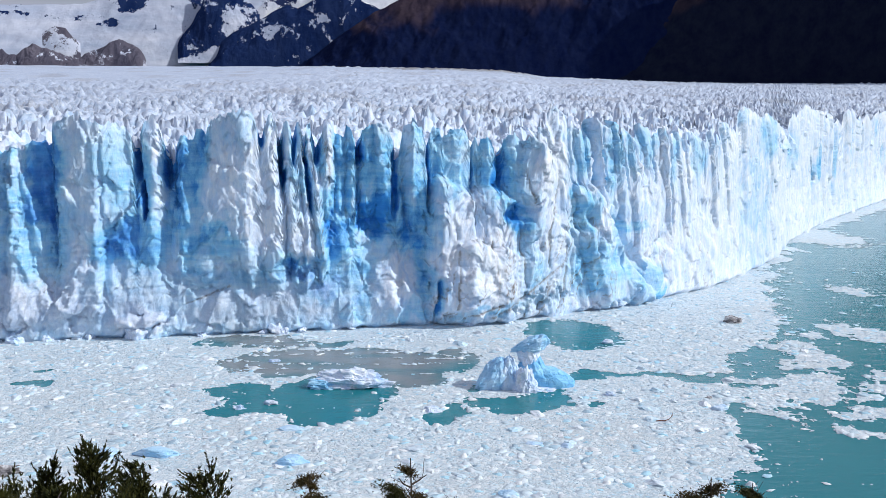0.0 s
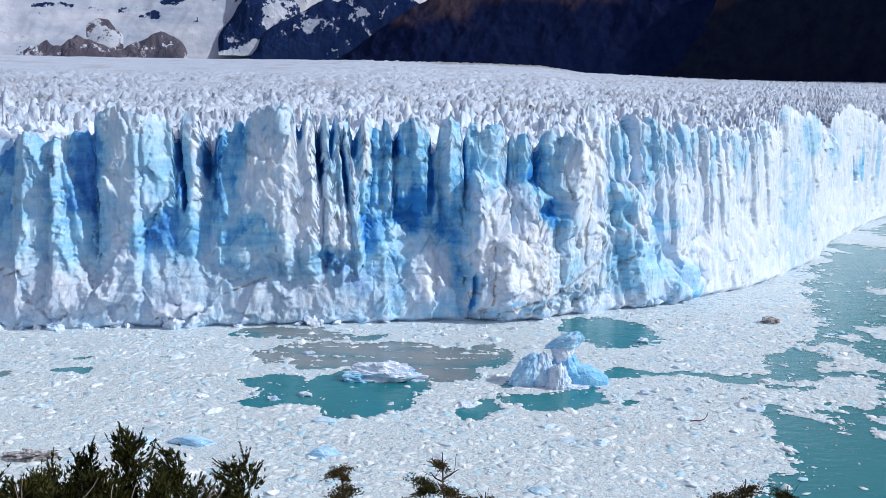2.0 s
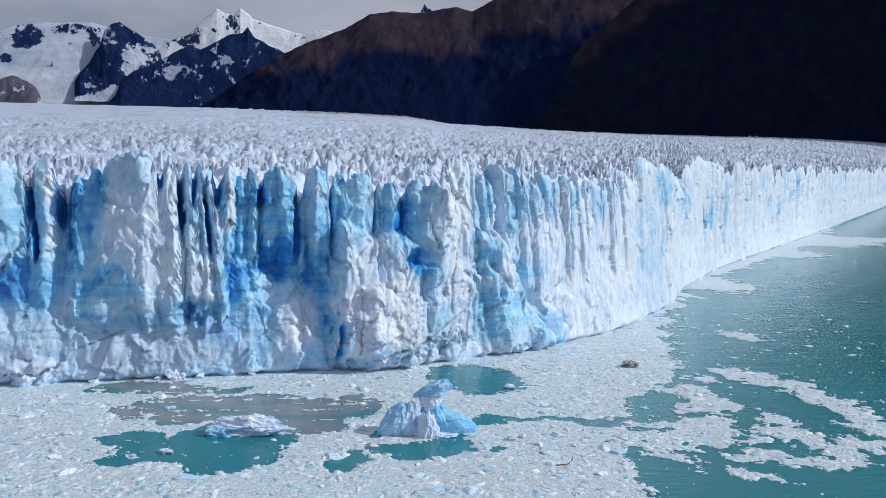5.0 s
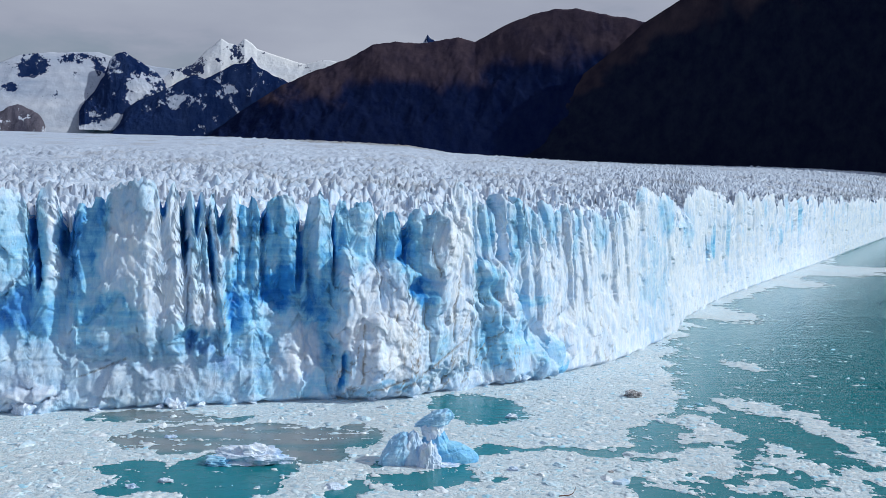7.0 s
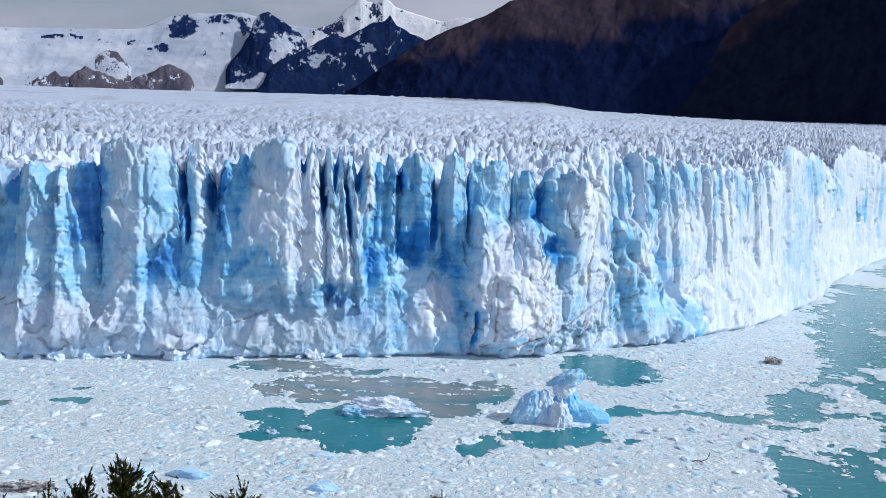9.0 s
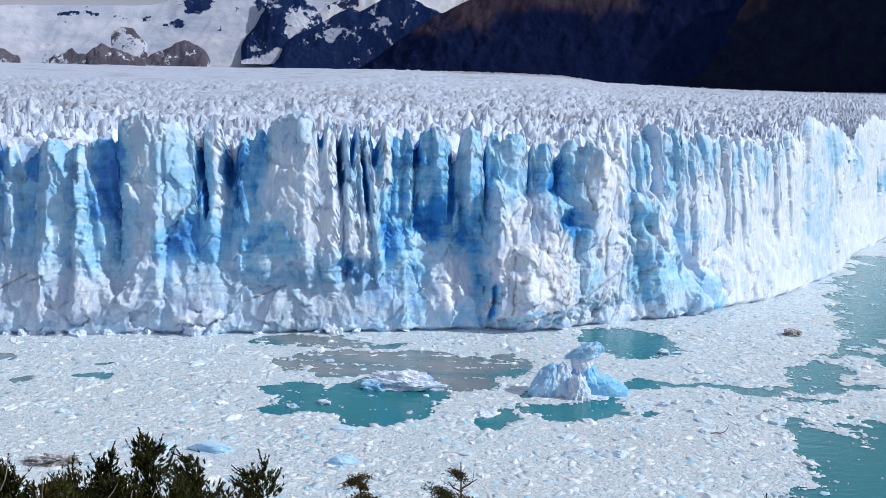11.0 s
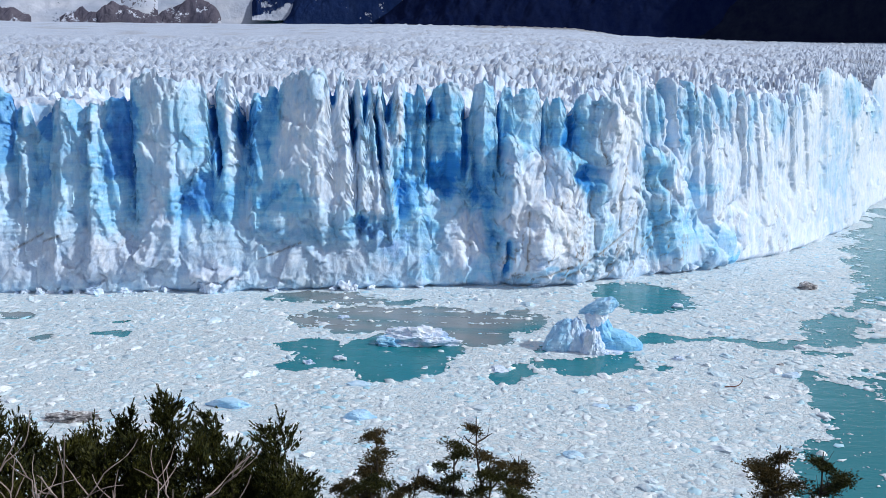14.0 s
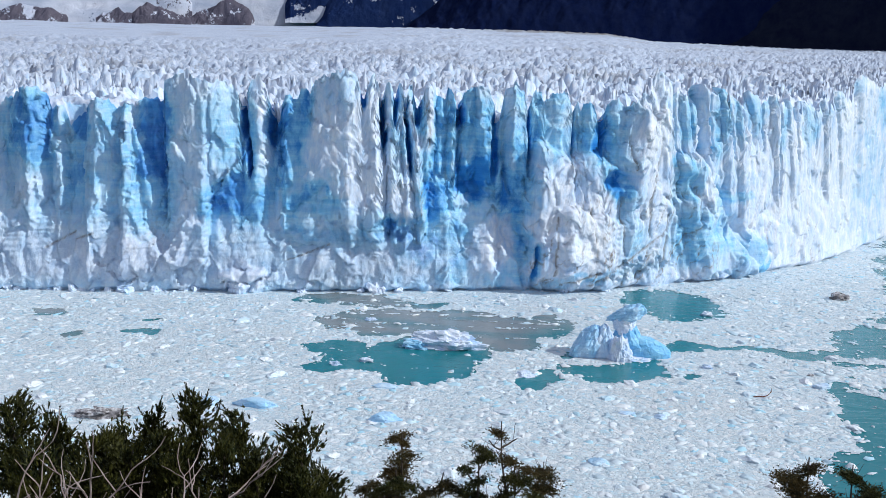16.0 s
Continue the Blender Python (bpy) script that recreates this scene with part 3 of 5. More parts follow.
grit_vein(-141.1, 12.6, -132.2, 17.4, 0.30)
grit_vein(-35.6, 37.4, -35.4, 22.8, 0.20)
grit_vein(-33.6, 55.1, -33.1, 42.3, 0.25)
grit_vein(25.1, 46.3, 26.5, 36.1, 0.25)
grit_vein(3.4, 22.8, 2.3, 6.0, 0.30)
grit_vein(19.7, 39.6, 19.1, 32.9, 0.20)
grit_vein(71.9, 19.3, 73.3, 7.7, 0.20)
grit_vein(41.3, 33.9, 42.0, 26.9, 0.30)
white_crust(6.6, 23.2, 11.3, 18.1, 0.40)
white_crust(-0.7, 36.3, 3.6, 7.4, 0.35)
white_crust(15.4, 16.6, 6.5, 11.7, 0.35)
white_crust(-50.3, 42.2, 6.8, 17.3, 0.30)
white_crust(-61.8, 46.6, 6.2, 14.2, 0.18)
white_crust(-40.3, 39.0, 4.8, 15.9, 0.24)
white_crust(-113.3, 10.3, 16.6, 5.4, 0.32)
white_crust(-86.1, 4.8, 7.7, 2.3, 0.40)
white_crust(-15.2, 12.8, 7.4, 7.6, 0.45)
white_crust(32.0, 36.1, 5.1, 27.0, 0.36)
white_crust(-33.4, 50.3, 1.6, 11.2, 0.30)
white_crust(-9.8, 47.3, 2.3, 13.1, 0.15)
white_crust(-64.0, 24.1, 5.3, 4.2, 0.30)
white_crust(-80.8, 55.6, 2.4, 7.0, 0.30)
white_crust(-43.2, 26.1, 7.0, 4.2, 0.25)
white_crust(-101.4, 19.3, 3.0, 9.5, 0.20)

rng = np.random.RandomState(5)
s_now = S_OF_X(196.0)
while s_now < FRONT_S[-1] - 40:           # the far reach of the front
    x_now = np.interp(s_now, S, SXs)
    half = rng.uniform(3.5, 9.0) * (1 + x_now / 3000)
    stand, top = rng.uniform(2.4, 5.0), rng.uniform(55, 65)
    RIBS.append((s_now, top, s_now + rng.uniform(-1, 1), rng.uniform(-3, 30), half * 0.5, half, half * 0.6, half * 1.2, stand, stand * 0.9, rng.uniform(2, 4), rng.uniform(1, 2.5)))
    if rng.rand() < 0.5:
        SLITS.append((s_now + half, 60, s_now + half + 1.5, rng.uniform(28, 46), rng.uniform(0.5, 1.1), 5))
    if rng.rand() < 0.35:
        BLUE_SPOTS.append((s_now - half * 0.6, rng.uniform(25, 55), half * 0.6, rng.uniform(8, 18), rng.uniform(0.25, 0.6)))
    s_now += half * rng.uniform(1.0, 1.7)
for s_side in np.arange(S[0], S_OF_X(-172.0), 11.0):
    RIBS.append((s_side, rng.uniform(52, 62), s_side, 10, 8, 8, 8, 8, 5, 6, 3, 3))

# crest line: pointed columns with notches between them
ripple = 1.1 * facets(S / 1.5, S * 0 + 0.5, 2.0, 40) + 0.5 * vnoise(S / 0.9, S * 0, 41)
CREST = np.full(S.shape, 48.5) + 3.0 * vnoise(S / 7, S * 0, 43)
for s0, h0, s1, h1, l0, r0, l1, r1, o0, o1, dl, dr in RIBS:
    if h0 > 45.5:
        d = S - s0
        w = np.where(d < 0, l0, r0)
        q = np.abs(d) / w
        CREST = np.maximum(CREST, h0 - np.minimum(0.55 * w, 4.6) * np.clip(q, 0, 1) ** 1.1 - 3.2 * np.clip(np.abs(d) - w, 0, 99) + 0.35 * ripple)
CREST += ripple * 0.8
for s0, h0, s1, h1, width, depth in SLITS:
    if h0 > 50:
        CREST -= 5.0 * np.exp(-((S - s0) / (width * 1.4)) ** 2)

LEVELS = 176
V = np.linspace(0, 1, LEVELS)[:, None]
Hh = -1.5 + (CREST[None, :] + 1.5) * V
Ss = np.broadcast_to(S[None, :], Hh.shape)
wall = smooth(SXs, 40, 90)[None, :]          # the straighter reach beyond the corner
warp = fbm(Ss / 9, Hh / 14, 3, 3)
ra, rb = Ss + 0.35 * Hh + 3 * warp, Hh - 0.45 * Ss + 3 * warp       # slanting coordinates, so that no break runs level
brk = facets(ra / 3.8, rb / 7.0, 0.0, 15) + 0.6 * facets(ra / 1.6, rb / 3.0, 0.0, 17)       # straight-edged breaks
chip = facets(ra / 2.6, rb / 4.6, 1.6, 5) + 0.35 * fbm(ra / 1.5, rb / 2.5, 2, 6)
# the wall behind the columns, leaning out to a broad foot
back = -3.8 + 4.3 * wall + (5.3 - 3.3 * wall) * (1 - smooth(Hh, 8, 34)) + 0.03 * (45 - Hh).clip(0, 45)
out = back + 0.7 * fbm(Ss / 8, Hh / 20, 3, 9)
for i, (s0, h0, s1, h1, l0, r0, l1, r1, o0, o1, dl, dr) in enumerate(RIBS):
    c0, c1 = np.searchsorted(S, (min(s0 - l0, s1 - l1) - 5, max(s0 + r0, s1 + r1) + 5))
    h = Hh[:, c0:c1]
    t = np.clip((h0 - h) / (h0 - h1), 0, 1.25)
    s = Ss[:, c0:c1] + (0.22 * warp[:, c0:c1] + 1.15 * brk[:, c0:c1]) * (1 - 0.4 * wall[:, c0:c1])
    d = s - (s0 + (s1 - s0) * t)
    w = np.where(d < 0, l0 + (l1 - l0) * np.minimum(t, 1), r0 + (r1 - r0) * np.minimum(t, 1))
    q = np.abs(d) / w
    face = o0 + (o1 - o0) * t - np.where(d < 0, dl, dr) * q * (1 - 0.65 * np.minimum(t, 1) * wall[:, c0:c1]) - 3.5 * np.clip(np.abs(d) - w, 0, 99)
    foot = h1 + 3.5 * chip[:, c0:c1]
    face -= (0.30 + 0.5 * hashed(np.array([i]), np.array([7]))[0]) * np.clip(foot - h, 0, 99) + 3.2 * np.clip(h - (h0 - np.minimum(0.5 * w, 5.0) * q ** 1.5), 0, 99) * (h0 < 45.5)
    face -= 0.025 * np.clip(h - (h0 - 7), 0, 9) ** 2
    out[:, c0:c1] = np.maximum(out[:, c0:c1], face)
recess = np.zeros(Hh.shape)
for s0, h0, s1, h1, width, depth in SLITS:
    c0, c1 = np.searchsorted(S, (min(s0, s1) - 6 * width - 3, max(s0, s1) + 6 * width + 3))
    h, s = Hh[:, c0:c1], Ss[:, c0:c1] + 0.25 * warp[:, c0:c1] + 0.5 * brk[:, c0:c1]
    t = (h - h0) / (h1 - h0)
    mid = s0 + (s1 - s0) * t
    on = smooth(t, -0.25, 0.05) * (1 - smooth(t, 0.75, 1.15))
    r = depth * on * np.exp(-((s - mid) / (0.85 * width * (0.35 + 0.65 * on))) ** 4)
    out[:, c0:c1] -= r
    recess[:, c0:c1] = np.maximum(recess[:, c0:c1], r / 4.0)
for s0, h0, rx, rh, amount in BULGES:
    c0, c1 = np.searchsorted(S, (s0 - 2.6 * rx, s0 + 2.6 * rx))
    q = ((Ss[:, c0:c1] + 1.2 * warp[:, c0:c1] - s0) / rx) ** 2 + ((Hh[:, c0:c1] + 1.6 * warp[:, c0:c1] - h0) / rh) ** 2
    out[:, c0:c1] += amount * smooth(-q - 0.25 * chip[:, c0:c1], -1.6, -0.4)
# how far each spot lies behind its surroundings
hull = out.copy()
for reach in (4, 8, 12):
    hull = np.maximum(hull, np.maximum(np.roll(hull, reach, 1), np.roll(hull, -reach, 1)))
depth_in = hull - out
# undercut waterline, ledges, broken faces
out -= 2.6 * np.exp(-(Hh / 1.0) ** 2) * smooth(vnoise(Ss / 14, Ss * 0, 55), -0.5, 0.2)
rough = (1 - 0.55 * wall) * (0.75 + 0.5 * smooth(fbm(Ss / 25, Hh / 20, 2, 57), -0.4, 0.5))
up = smooth(Hh, 12, 26)
out += 1.0 * (1 - 0.5 * wall) * facets(ra / 13, rb / 19, 2.6, 13, 0.8)
out += 0.62 * rough * facets(ra / 6.0, rb / 9.0, 3.8, 11, 0.5)
out += 0.40 * rough * (up * facets(ra / 2.8, rb / 6.0, 3.2, 21, 0.5) + 0.7 * (1 - up) * facets(ra / 5.0, rb / 4.6, 3.4, 21, 0.35))
out += 0.13 * rough * facets(ra / 1.2, rb / 2.0, 2.6, 31)
out += 0.10 * rough * fbm(Ss / 1.4, Hh / 4.0, 3, 51) - 0.30 * up * np.clip(ridged(Ss / 3.4 + 0.3 * warp, Hh / 30, 3, 61) - 0.7, 0, 2)
bedded = smooth(-Hh, -34, -22) * smooth(Hh, 6, 14) * (1 - wall)
out += 0.30 * bedded * facets(Ss / 9 + 0.3 * warp, Hh / 0.8 + 0.5 * warp, 0.8, 63)
debris = smooth(-Hh, -11, -2) * smooth(-SXs, -20, 30)[None, :]
out += 0.25 * debris * np.abs(fbm(Ss / 2.6, Hh / 2.1, 4, 71)) + 0.3 * debris * facets(ra / 1.9, rb / 1.6, 2.0, 73)

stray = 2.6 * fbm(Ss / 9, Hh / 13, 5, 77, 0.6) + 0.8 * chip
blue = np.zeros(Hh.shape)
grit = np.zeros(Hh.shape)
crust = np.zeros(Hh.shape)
for store, table in ((blue, BLUE_SPOTS), (grit, GRIT), (crust, CRUST)):
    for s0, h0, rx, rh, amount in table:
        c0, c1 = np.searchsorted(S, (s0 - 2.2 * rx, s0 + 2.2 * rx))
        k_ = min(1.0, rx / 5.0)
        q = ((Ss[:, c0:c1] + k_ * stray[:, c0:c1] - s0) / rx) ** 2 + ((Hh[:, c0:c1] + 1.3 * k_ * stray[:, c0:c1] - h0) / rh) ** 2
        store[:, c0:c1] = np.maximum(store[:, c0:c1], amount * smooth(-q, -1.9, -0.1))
# bluer by depth: clear ice, with the recesses' shade put into its colour
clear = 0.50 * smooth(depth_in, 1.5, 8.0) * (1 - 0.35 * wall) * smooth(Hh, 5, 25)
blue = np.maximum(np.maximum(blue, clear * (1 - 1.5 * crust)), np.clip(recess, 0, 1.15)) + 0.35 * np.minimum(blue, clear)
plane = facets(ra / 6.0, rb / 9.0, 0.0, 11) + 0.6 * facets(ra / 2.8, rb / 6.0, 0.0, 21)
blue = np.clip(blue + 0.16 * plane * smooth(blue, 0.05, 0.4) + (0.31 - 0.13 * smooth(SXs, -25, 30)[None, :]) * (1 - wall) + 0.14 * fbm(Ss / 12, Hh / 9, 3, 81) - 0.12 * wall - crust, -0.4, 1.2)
vein = np.abs(vnoise(Ss / 6.5 - Hh / 17, Hh / 40, 91) + 0.26 * fbm(Ss / 3.2, Hh / 5, 3, 92))
seam = 1 - smooth(vein, 0.012, 0.05)
grit = grit * (0.10 + 1.3 * seam)
for s0, h0, s1, h1, width in VEINS:
    c0, c1 = np.searchsorted(S, (min(s0, s1) - 4, max(s0, s1) + 4))
    ps, ph = Ss[:, c0:c1] + 0.9 * warp[:, c0:c1] + 0.35 * chip[:, c0:c1] - s0, Hh[:, c0:c1] + 0.5 * warp[:, c0:c1] - h0
    along = np.clip((ps * (s1 - s0) + ph * (h1 - h0)) / ((s1 - s0) ** 2 + (h1 - h0) ** 2), 0, 1)
    off = np.hypot(ps - along * (s1 - s0), ph - along * (h1 - h0))
    line = np.exp(-(off / (1.05 * width)) ** 2)
    grit[:, c0:c1] = np.maximum(grit[:, c0:c1], 0.8 * line)
    out[:, c0:c1] -= 0.5 * line
grit = np.clip(grit, 0, 1)

WX = SXs[None, :] + NX[None, :] * out
WY = SYs[None, :] + NY[None, :] * out
glacier = tagged(new("glacier"), "pale blue glacier with a tall fissured ice front standing in a lake", "glacier", kind="structure")
# old grey ice at left and foot, with shade put into the tint
grey_shade = 0.10 * smooth(-SXs, 55, 105)[None, :] + 0.50 * smooth(-Hh, -24, -10) * smooth(-SXs, 5, 40)[None, :] * smooth(Hh, 1, 7)
tints = np.stack([blue, grit, grey_shade], -1)


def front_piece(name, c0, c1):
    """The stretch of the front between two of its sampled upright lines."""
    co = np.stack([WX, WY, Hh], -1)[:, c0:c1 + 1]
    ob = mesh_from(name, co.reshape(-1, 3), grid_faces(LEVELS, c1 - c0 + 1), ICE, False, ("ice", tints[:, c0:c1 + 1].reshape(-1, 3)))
    ob.parent = glacier


near_ribs = sorted(r_[0] - r_[4] for r_ in RIBS if r_[1] > 47 and S_OF_X(-172.0) < r_[0] < S_OF_X(330.0))
cuts, last = [], -99
for edge in near_ribs:
    c = int(np.searchsorted(S, edge))
    if c - last > 8:
        cuts.append(c)
        last = c
front_piece("ice_front", 0, cuts[0])
for c0, c1 in zip(cuts, cuts[1:]):
    front_piece("ice_column", c0, c1)
front_piece("ice_front", cuts[-1], len(S) - 1)

# the crevassed top: one sheet from the crest back to the mountains
TH = np.arctan2(WX[-1], WY[-1])
TH_MEAN = np.maximum.accumulate(np.arctan2(SXs, SYs))
RW = np.hypot(WX[-1], WY[-1])
far_limit = 4200.0


def top_level(th, r):
    """Mean height of the glacier's top: it climbs away from the front, less on its right-hand side."""
    climb = np.interp(np.degrees(th), (-30, -24, -12, -7, 0, 3.4, 6, 12, 17, 24, 30), (2.75, 2.8, 2.9, 2.95, 2.87, 2.74, 2.35, 2.05, 1.9, 1.85, 1.7))
    start = np.interp(th, TH_MEAN, np.hypot(SXs, SYs))
    ang = climb * (1 - np.exp(-(r - start) / 1250.0))
    return 53.0 - 2.5 * smooth(r - start, 0, 60) + r * np.tan(np.radians(ang))


def crevassed_top(BACK, keep):
    """A stretch of the crevassed top, by distances behind the crest and upright lines of the front."""
    TH_, RW_, CR, TM, RM = TH[keep], RW[keep], CREST[keep], TH_MEAN[keep], np.hypot(SXs, SYs)[keep]
    reach = np.minimum(1.0, (far_limit - RW_) / REACH)
    RR = RW_[None, :] + BACK[:, None] * reach[None, :]
    settle = smooth(BACK, 0, 14)[:, None]
    TT = TH_[None, :] * (1 - settle) + TM[None, :] * settle
    RR = RR * (1 - settle) + (RM[None, :] + BACK[:, None] * reach[None, :]) * settle
    GX, GY = RR * np.sin(TT), RR * np.cos(TT)
    amp = 13.5 * (0.50 + 0.50 * smooth(RR - RM[None, :], 15, 140)) * (1 - 0.35 * smooth(RR, 900, 3500)) * (1 - 0.96 * smooth(RR, 1750, 2350) * smooth(-np.degrees(TT), 5, 12))
    turn = 0.25
    gx, gy = GX * math.cos(turn) - GY * math.sin(turn), GX * math.sin(turn) + GY * math.cos(turn)
    gx, gy = gx + 7 * fbm(GX / 30, GY / 40, 3, 7), gy + 7 * fbm(GX / 30, GY / 40, 3, 8)
    block = np.maximum(spires(gx / 12, gy / 9, 1.9, 100), 0.8 * spires(gx / 6.5, gy / 5, 1.8, 120) - 0.05)
    big = spires(gx / 24, gy / 19, 1.7, 110)
    block = np.maximum(block * 0.8, 1.35 * big - 0.25 - 0.4 * smooth(RR, 700, 1500))
    block = np.maximum(block, -0.40) * 0.72 + 0.42 * facets(gx / 8.5, gy / 7, 1.8, 145, 0.9) + 0.24 * facets(gx / 3.4, gy / 3.0, 1.8, 147, 0.9)
    quiet = 1 - 0.6 * smooth(fbm(GX / 160, GY / 260, 3, 130), 0.25, 0.6)
    quiet = quiet * (1 - 0.65 * smooth(-np.degrees(TT), 19, 23) * (1 - smooth(RR - RM[None, :], 70, 130)))
    top_z = top_level(TT, RR) + amp * quiet * (block - 0.15) + 2.0 * fbm(GX / 120, GY / 200, 3, 140) + (amp / 13.5) * (1.2 * facets(gx / 4.2, gy / 5.0, 3.0, 150) + 0.6 * facets(gx / 1.9, gy / 2.4, 2.0, 155))
    blend = smooth(BACK[:, None] * np.ones_like(RR), 1.5, 9.0)
    drop = CR[None, :] - BACK[:, None] * 0.7
    top_z = np.where(BACK[:, None] < 9.0, drop * (1 - blend) + np.minimum(top_z, CR[None, :] + 6) * blend, top_z)
    if BACK[0] == 0:
        top_z[0] = CR
    # valleys between the blocks bluer and darker, their shade put into the colour
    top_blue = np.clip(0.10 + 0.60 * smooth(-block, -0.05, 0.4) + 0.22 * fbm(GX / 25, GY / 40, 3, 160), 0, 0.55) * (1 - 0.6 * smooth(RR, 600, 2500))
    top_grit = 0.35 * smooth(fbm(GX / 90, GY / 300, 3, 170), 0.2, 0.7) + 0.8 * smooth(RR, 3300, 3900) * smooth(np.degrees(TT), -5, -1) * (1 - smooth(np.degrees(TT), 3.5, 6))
    # greys with distance; tops near the crest left brighter, sunlight put into colour
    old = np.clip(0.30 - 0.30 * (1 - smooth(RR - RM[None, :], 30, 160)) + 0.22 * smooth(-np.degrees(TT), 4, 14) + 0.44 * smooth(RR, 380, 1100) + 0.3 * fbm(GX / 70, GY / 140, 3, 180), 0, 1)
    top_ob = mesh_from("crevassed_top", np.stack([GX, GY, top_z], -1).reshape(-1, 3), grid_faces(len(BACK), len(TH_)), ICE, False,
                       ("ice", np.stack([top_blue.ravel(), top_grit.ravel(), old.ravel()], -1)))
    top_ob.parent = glacier
    tagged(top_ob, kind="stuff")


REACH = 70 + 60 * 72.0
crevassed_top(np.concatenate([np.linspace(0, 1, 56) ** 1.25 * 70, 70 + (np.geomspace(1, 4, 64) - 1)[1:] * 72]), np.arange(0, len(S), 1))
crevassed_top(70 + (np.geomspace(4, 14, 150) - 1) * 72, np.arange(0, len(S), 2))
crevassed_top(70 + (np.geomspace(14, 61, 110) - 1) * 72, np.arange(0, len(S), 2))

# single seracs that stand up behind the crest


def serac_mesh(seed):
    """A leaning wedge of ice with a sharp top edge."""
    r = random.Random(seed)
    bm = bmesh.new()
    sides = 7
    rings = []
    lean = Vector((r.uniform(-0.25, 0.25), r.uniform(-0.2, 0.2), 0))
    for level, (h, w) in enumerate(((-0.6, 1.15), (0.0, 1.0), (0.45, 0.85), (0.8, 0.55), (1.0, 0.16))):
        ring = []
        for i in range(sides):
            a = 2 * math.pi * i / sides
            k = w * r.uniform(0.82, 1.15)
            ring.append(bm.verts.new((math.cos(a) * k * 0.62 + lean.x * h * 1.6, math.sin(a) * k * 0.5 * (1.3 if level < 4 else 2.0) + lean.y * h, h + (r.uniform(-0.1, 0.1) if level else 0))))
        rings.append(ring)
    for lo, hi in zip(rings, rings[1:]):
        for i in range(sides):
            bm.faces.new((lo[i], lo[(i + 1) % sides], hi[(i + 1) % sides], hi[i]))
    bm.faces.new(rings[-1])
    bmesh.ops.subdivide_edges(bm, edges=bm.edges[:], cuts=1, use_grid_fill=True)
    for v in bm.verts:
        v.co += 0.10 * noise.noise_vector(v.co * 2.6 + Vector((seed * 3.1, 0, 0))) + 0.04 * noise.noise_vector(v.co * 7 + Vector((seed, 5, 0)))
    me = bpy.data.meshes.new("serac")
    bm.to_mesh(me)
    bm.free()
    layer = me.color_attributes.new("ice", "FLOAT_COLOR", "POINT")
    for i, v in enumerate(me.vertices):
        layer.data[i].color = (0.30 * max(0.0, 0.5 - v.co.z) + 0.02, 0.03, 0, 1)
    me.materials.append(ICE)
    return me


serac_meshes = [serac_mesh(k) for k in range(16)]
r = np.random.RandomState(21)
for _ in range(230):
    i = int(np.interp(r.uniform(S_OF_X(-175.0), S_OF_X(240.0)), S, np.arange(len(S))))
    back = 11.0 + max(0.0, -float(out[-1, max(0, i - 20):i + 21].min())) + 75.0 * r.rand() ** 1.5
    rad, th = math.hypot(SXs[i], SYs[i]) + back, TH_MEAN[i]
    z = float(top_level(np.array([th]), np.array([rad]))[0]) - 2.0
    h = r.uniform(4, 7.5) * (1.0 if back > 8 else 0.85)
    w = r.uniform(3.5, 8.0)
    ob = new("serac", serac_meshes[r.randint(16)])
    ob.parent = glacier
    ob.matrix_world = pose(rad * math.sin(th), rad * math.cos(th), z, r.uniform(-8, 8), r.uniform(-10, 10), r.uniform(-40, 40) + (180 if r.rand() < 0.5 else 0)) @ Matrix.Diagonal((w, w * 1.3, h, 1))

# ---- the lake ----
OPEN, RAFT, SILT = [], [], []


def open_water(x, y, rx, ry):
    OPEN.append((x, y, rx, ry))


def ice_raft(x, y, rx, ry):
    RAFT.append((x, y, rx, ry))


def silt_patch(x, y, rx, ry):
    SILT.append((x, y, rx, ry))


open_water(-53.2, 264.7, 12.7, 6.7)
open_water(-42.3, 261.9, 17.9, 5.2)
open_water(-25.3, 242.5, 31.5, 13.4)
open_water(-42.1, 235.9, 14.1, 8.5)
open_water(-6.7, 229.8, 8.1, 10.1)
open_water(1.5, 242.9, 8.6, 10.2)
open_water(-25.5, 209.8, 13.9, 18.7)
open_water(-36.9, 206.1, 13.0, 9.0)
open_water(-18.8, 216.0, 7.5, 13.4)
open_water(-45.7, 214.7, 8.5, 5.3)
open_water(-45.0, 200.6, 5.7, 3.9)
open_water(38.0, 272.7, 12.1, 19.6)
open_water(31.2, 277.9, 6.6, 14.9)
open_water(16.0, 205.4, 10.4, 6.6)
open_water(23.9, 210.2, 6.3, 6.1)
open_water(-1.0, 196.3, 3.7, 3.3)
open_water(3.7, 198.7, 2.8, 3.4)
open_water(48.9, 229.2, 20.9, 2.6)
open_water(34.2, 228.6, 4.7, 4.6)
open_water(64.8, 227.8, 8.4, 4.2)
open_water(10.7, 198.5, 1.9, 2.3)
open_water(33.7, 207.7, 2.3, 2.6)
open_water(6.5, 217.4, 1.8, 2.7)
open_water(-128.1, 237.1, 4.8, 4.5)
open_water(-112.0, 217.1, 3.1, 3.8)
open_water(-96.3, 222.5, 4.5, 2.2)
open_water(-99.1, 232.6, 3.6, 1.8)
ice_raft(116.1, 280.6, 5.7, 6.7)
ice_raft(122.3, 274.4, 6.3, 8.1)
ice_raft(126.3, 264.2, 6.1, 9.2)
ice_raft(128.2, 254.0, 5.5, 7.9)
ice_raft(130.6, 244.5, 5.7, 8.1)
ice_raft(131.3, 234.0, 5.1, 8.8)
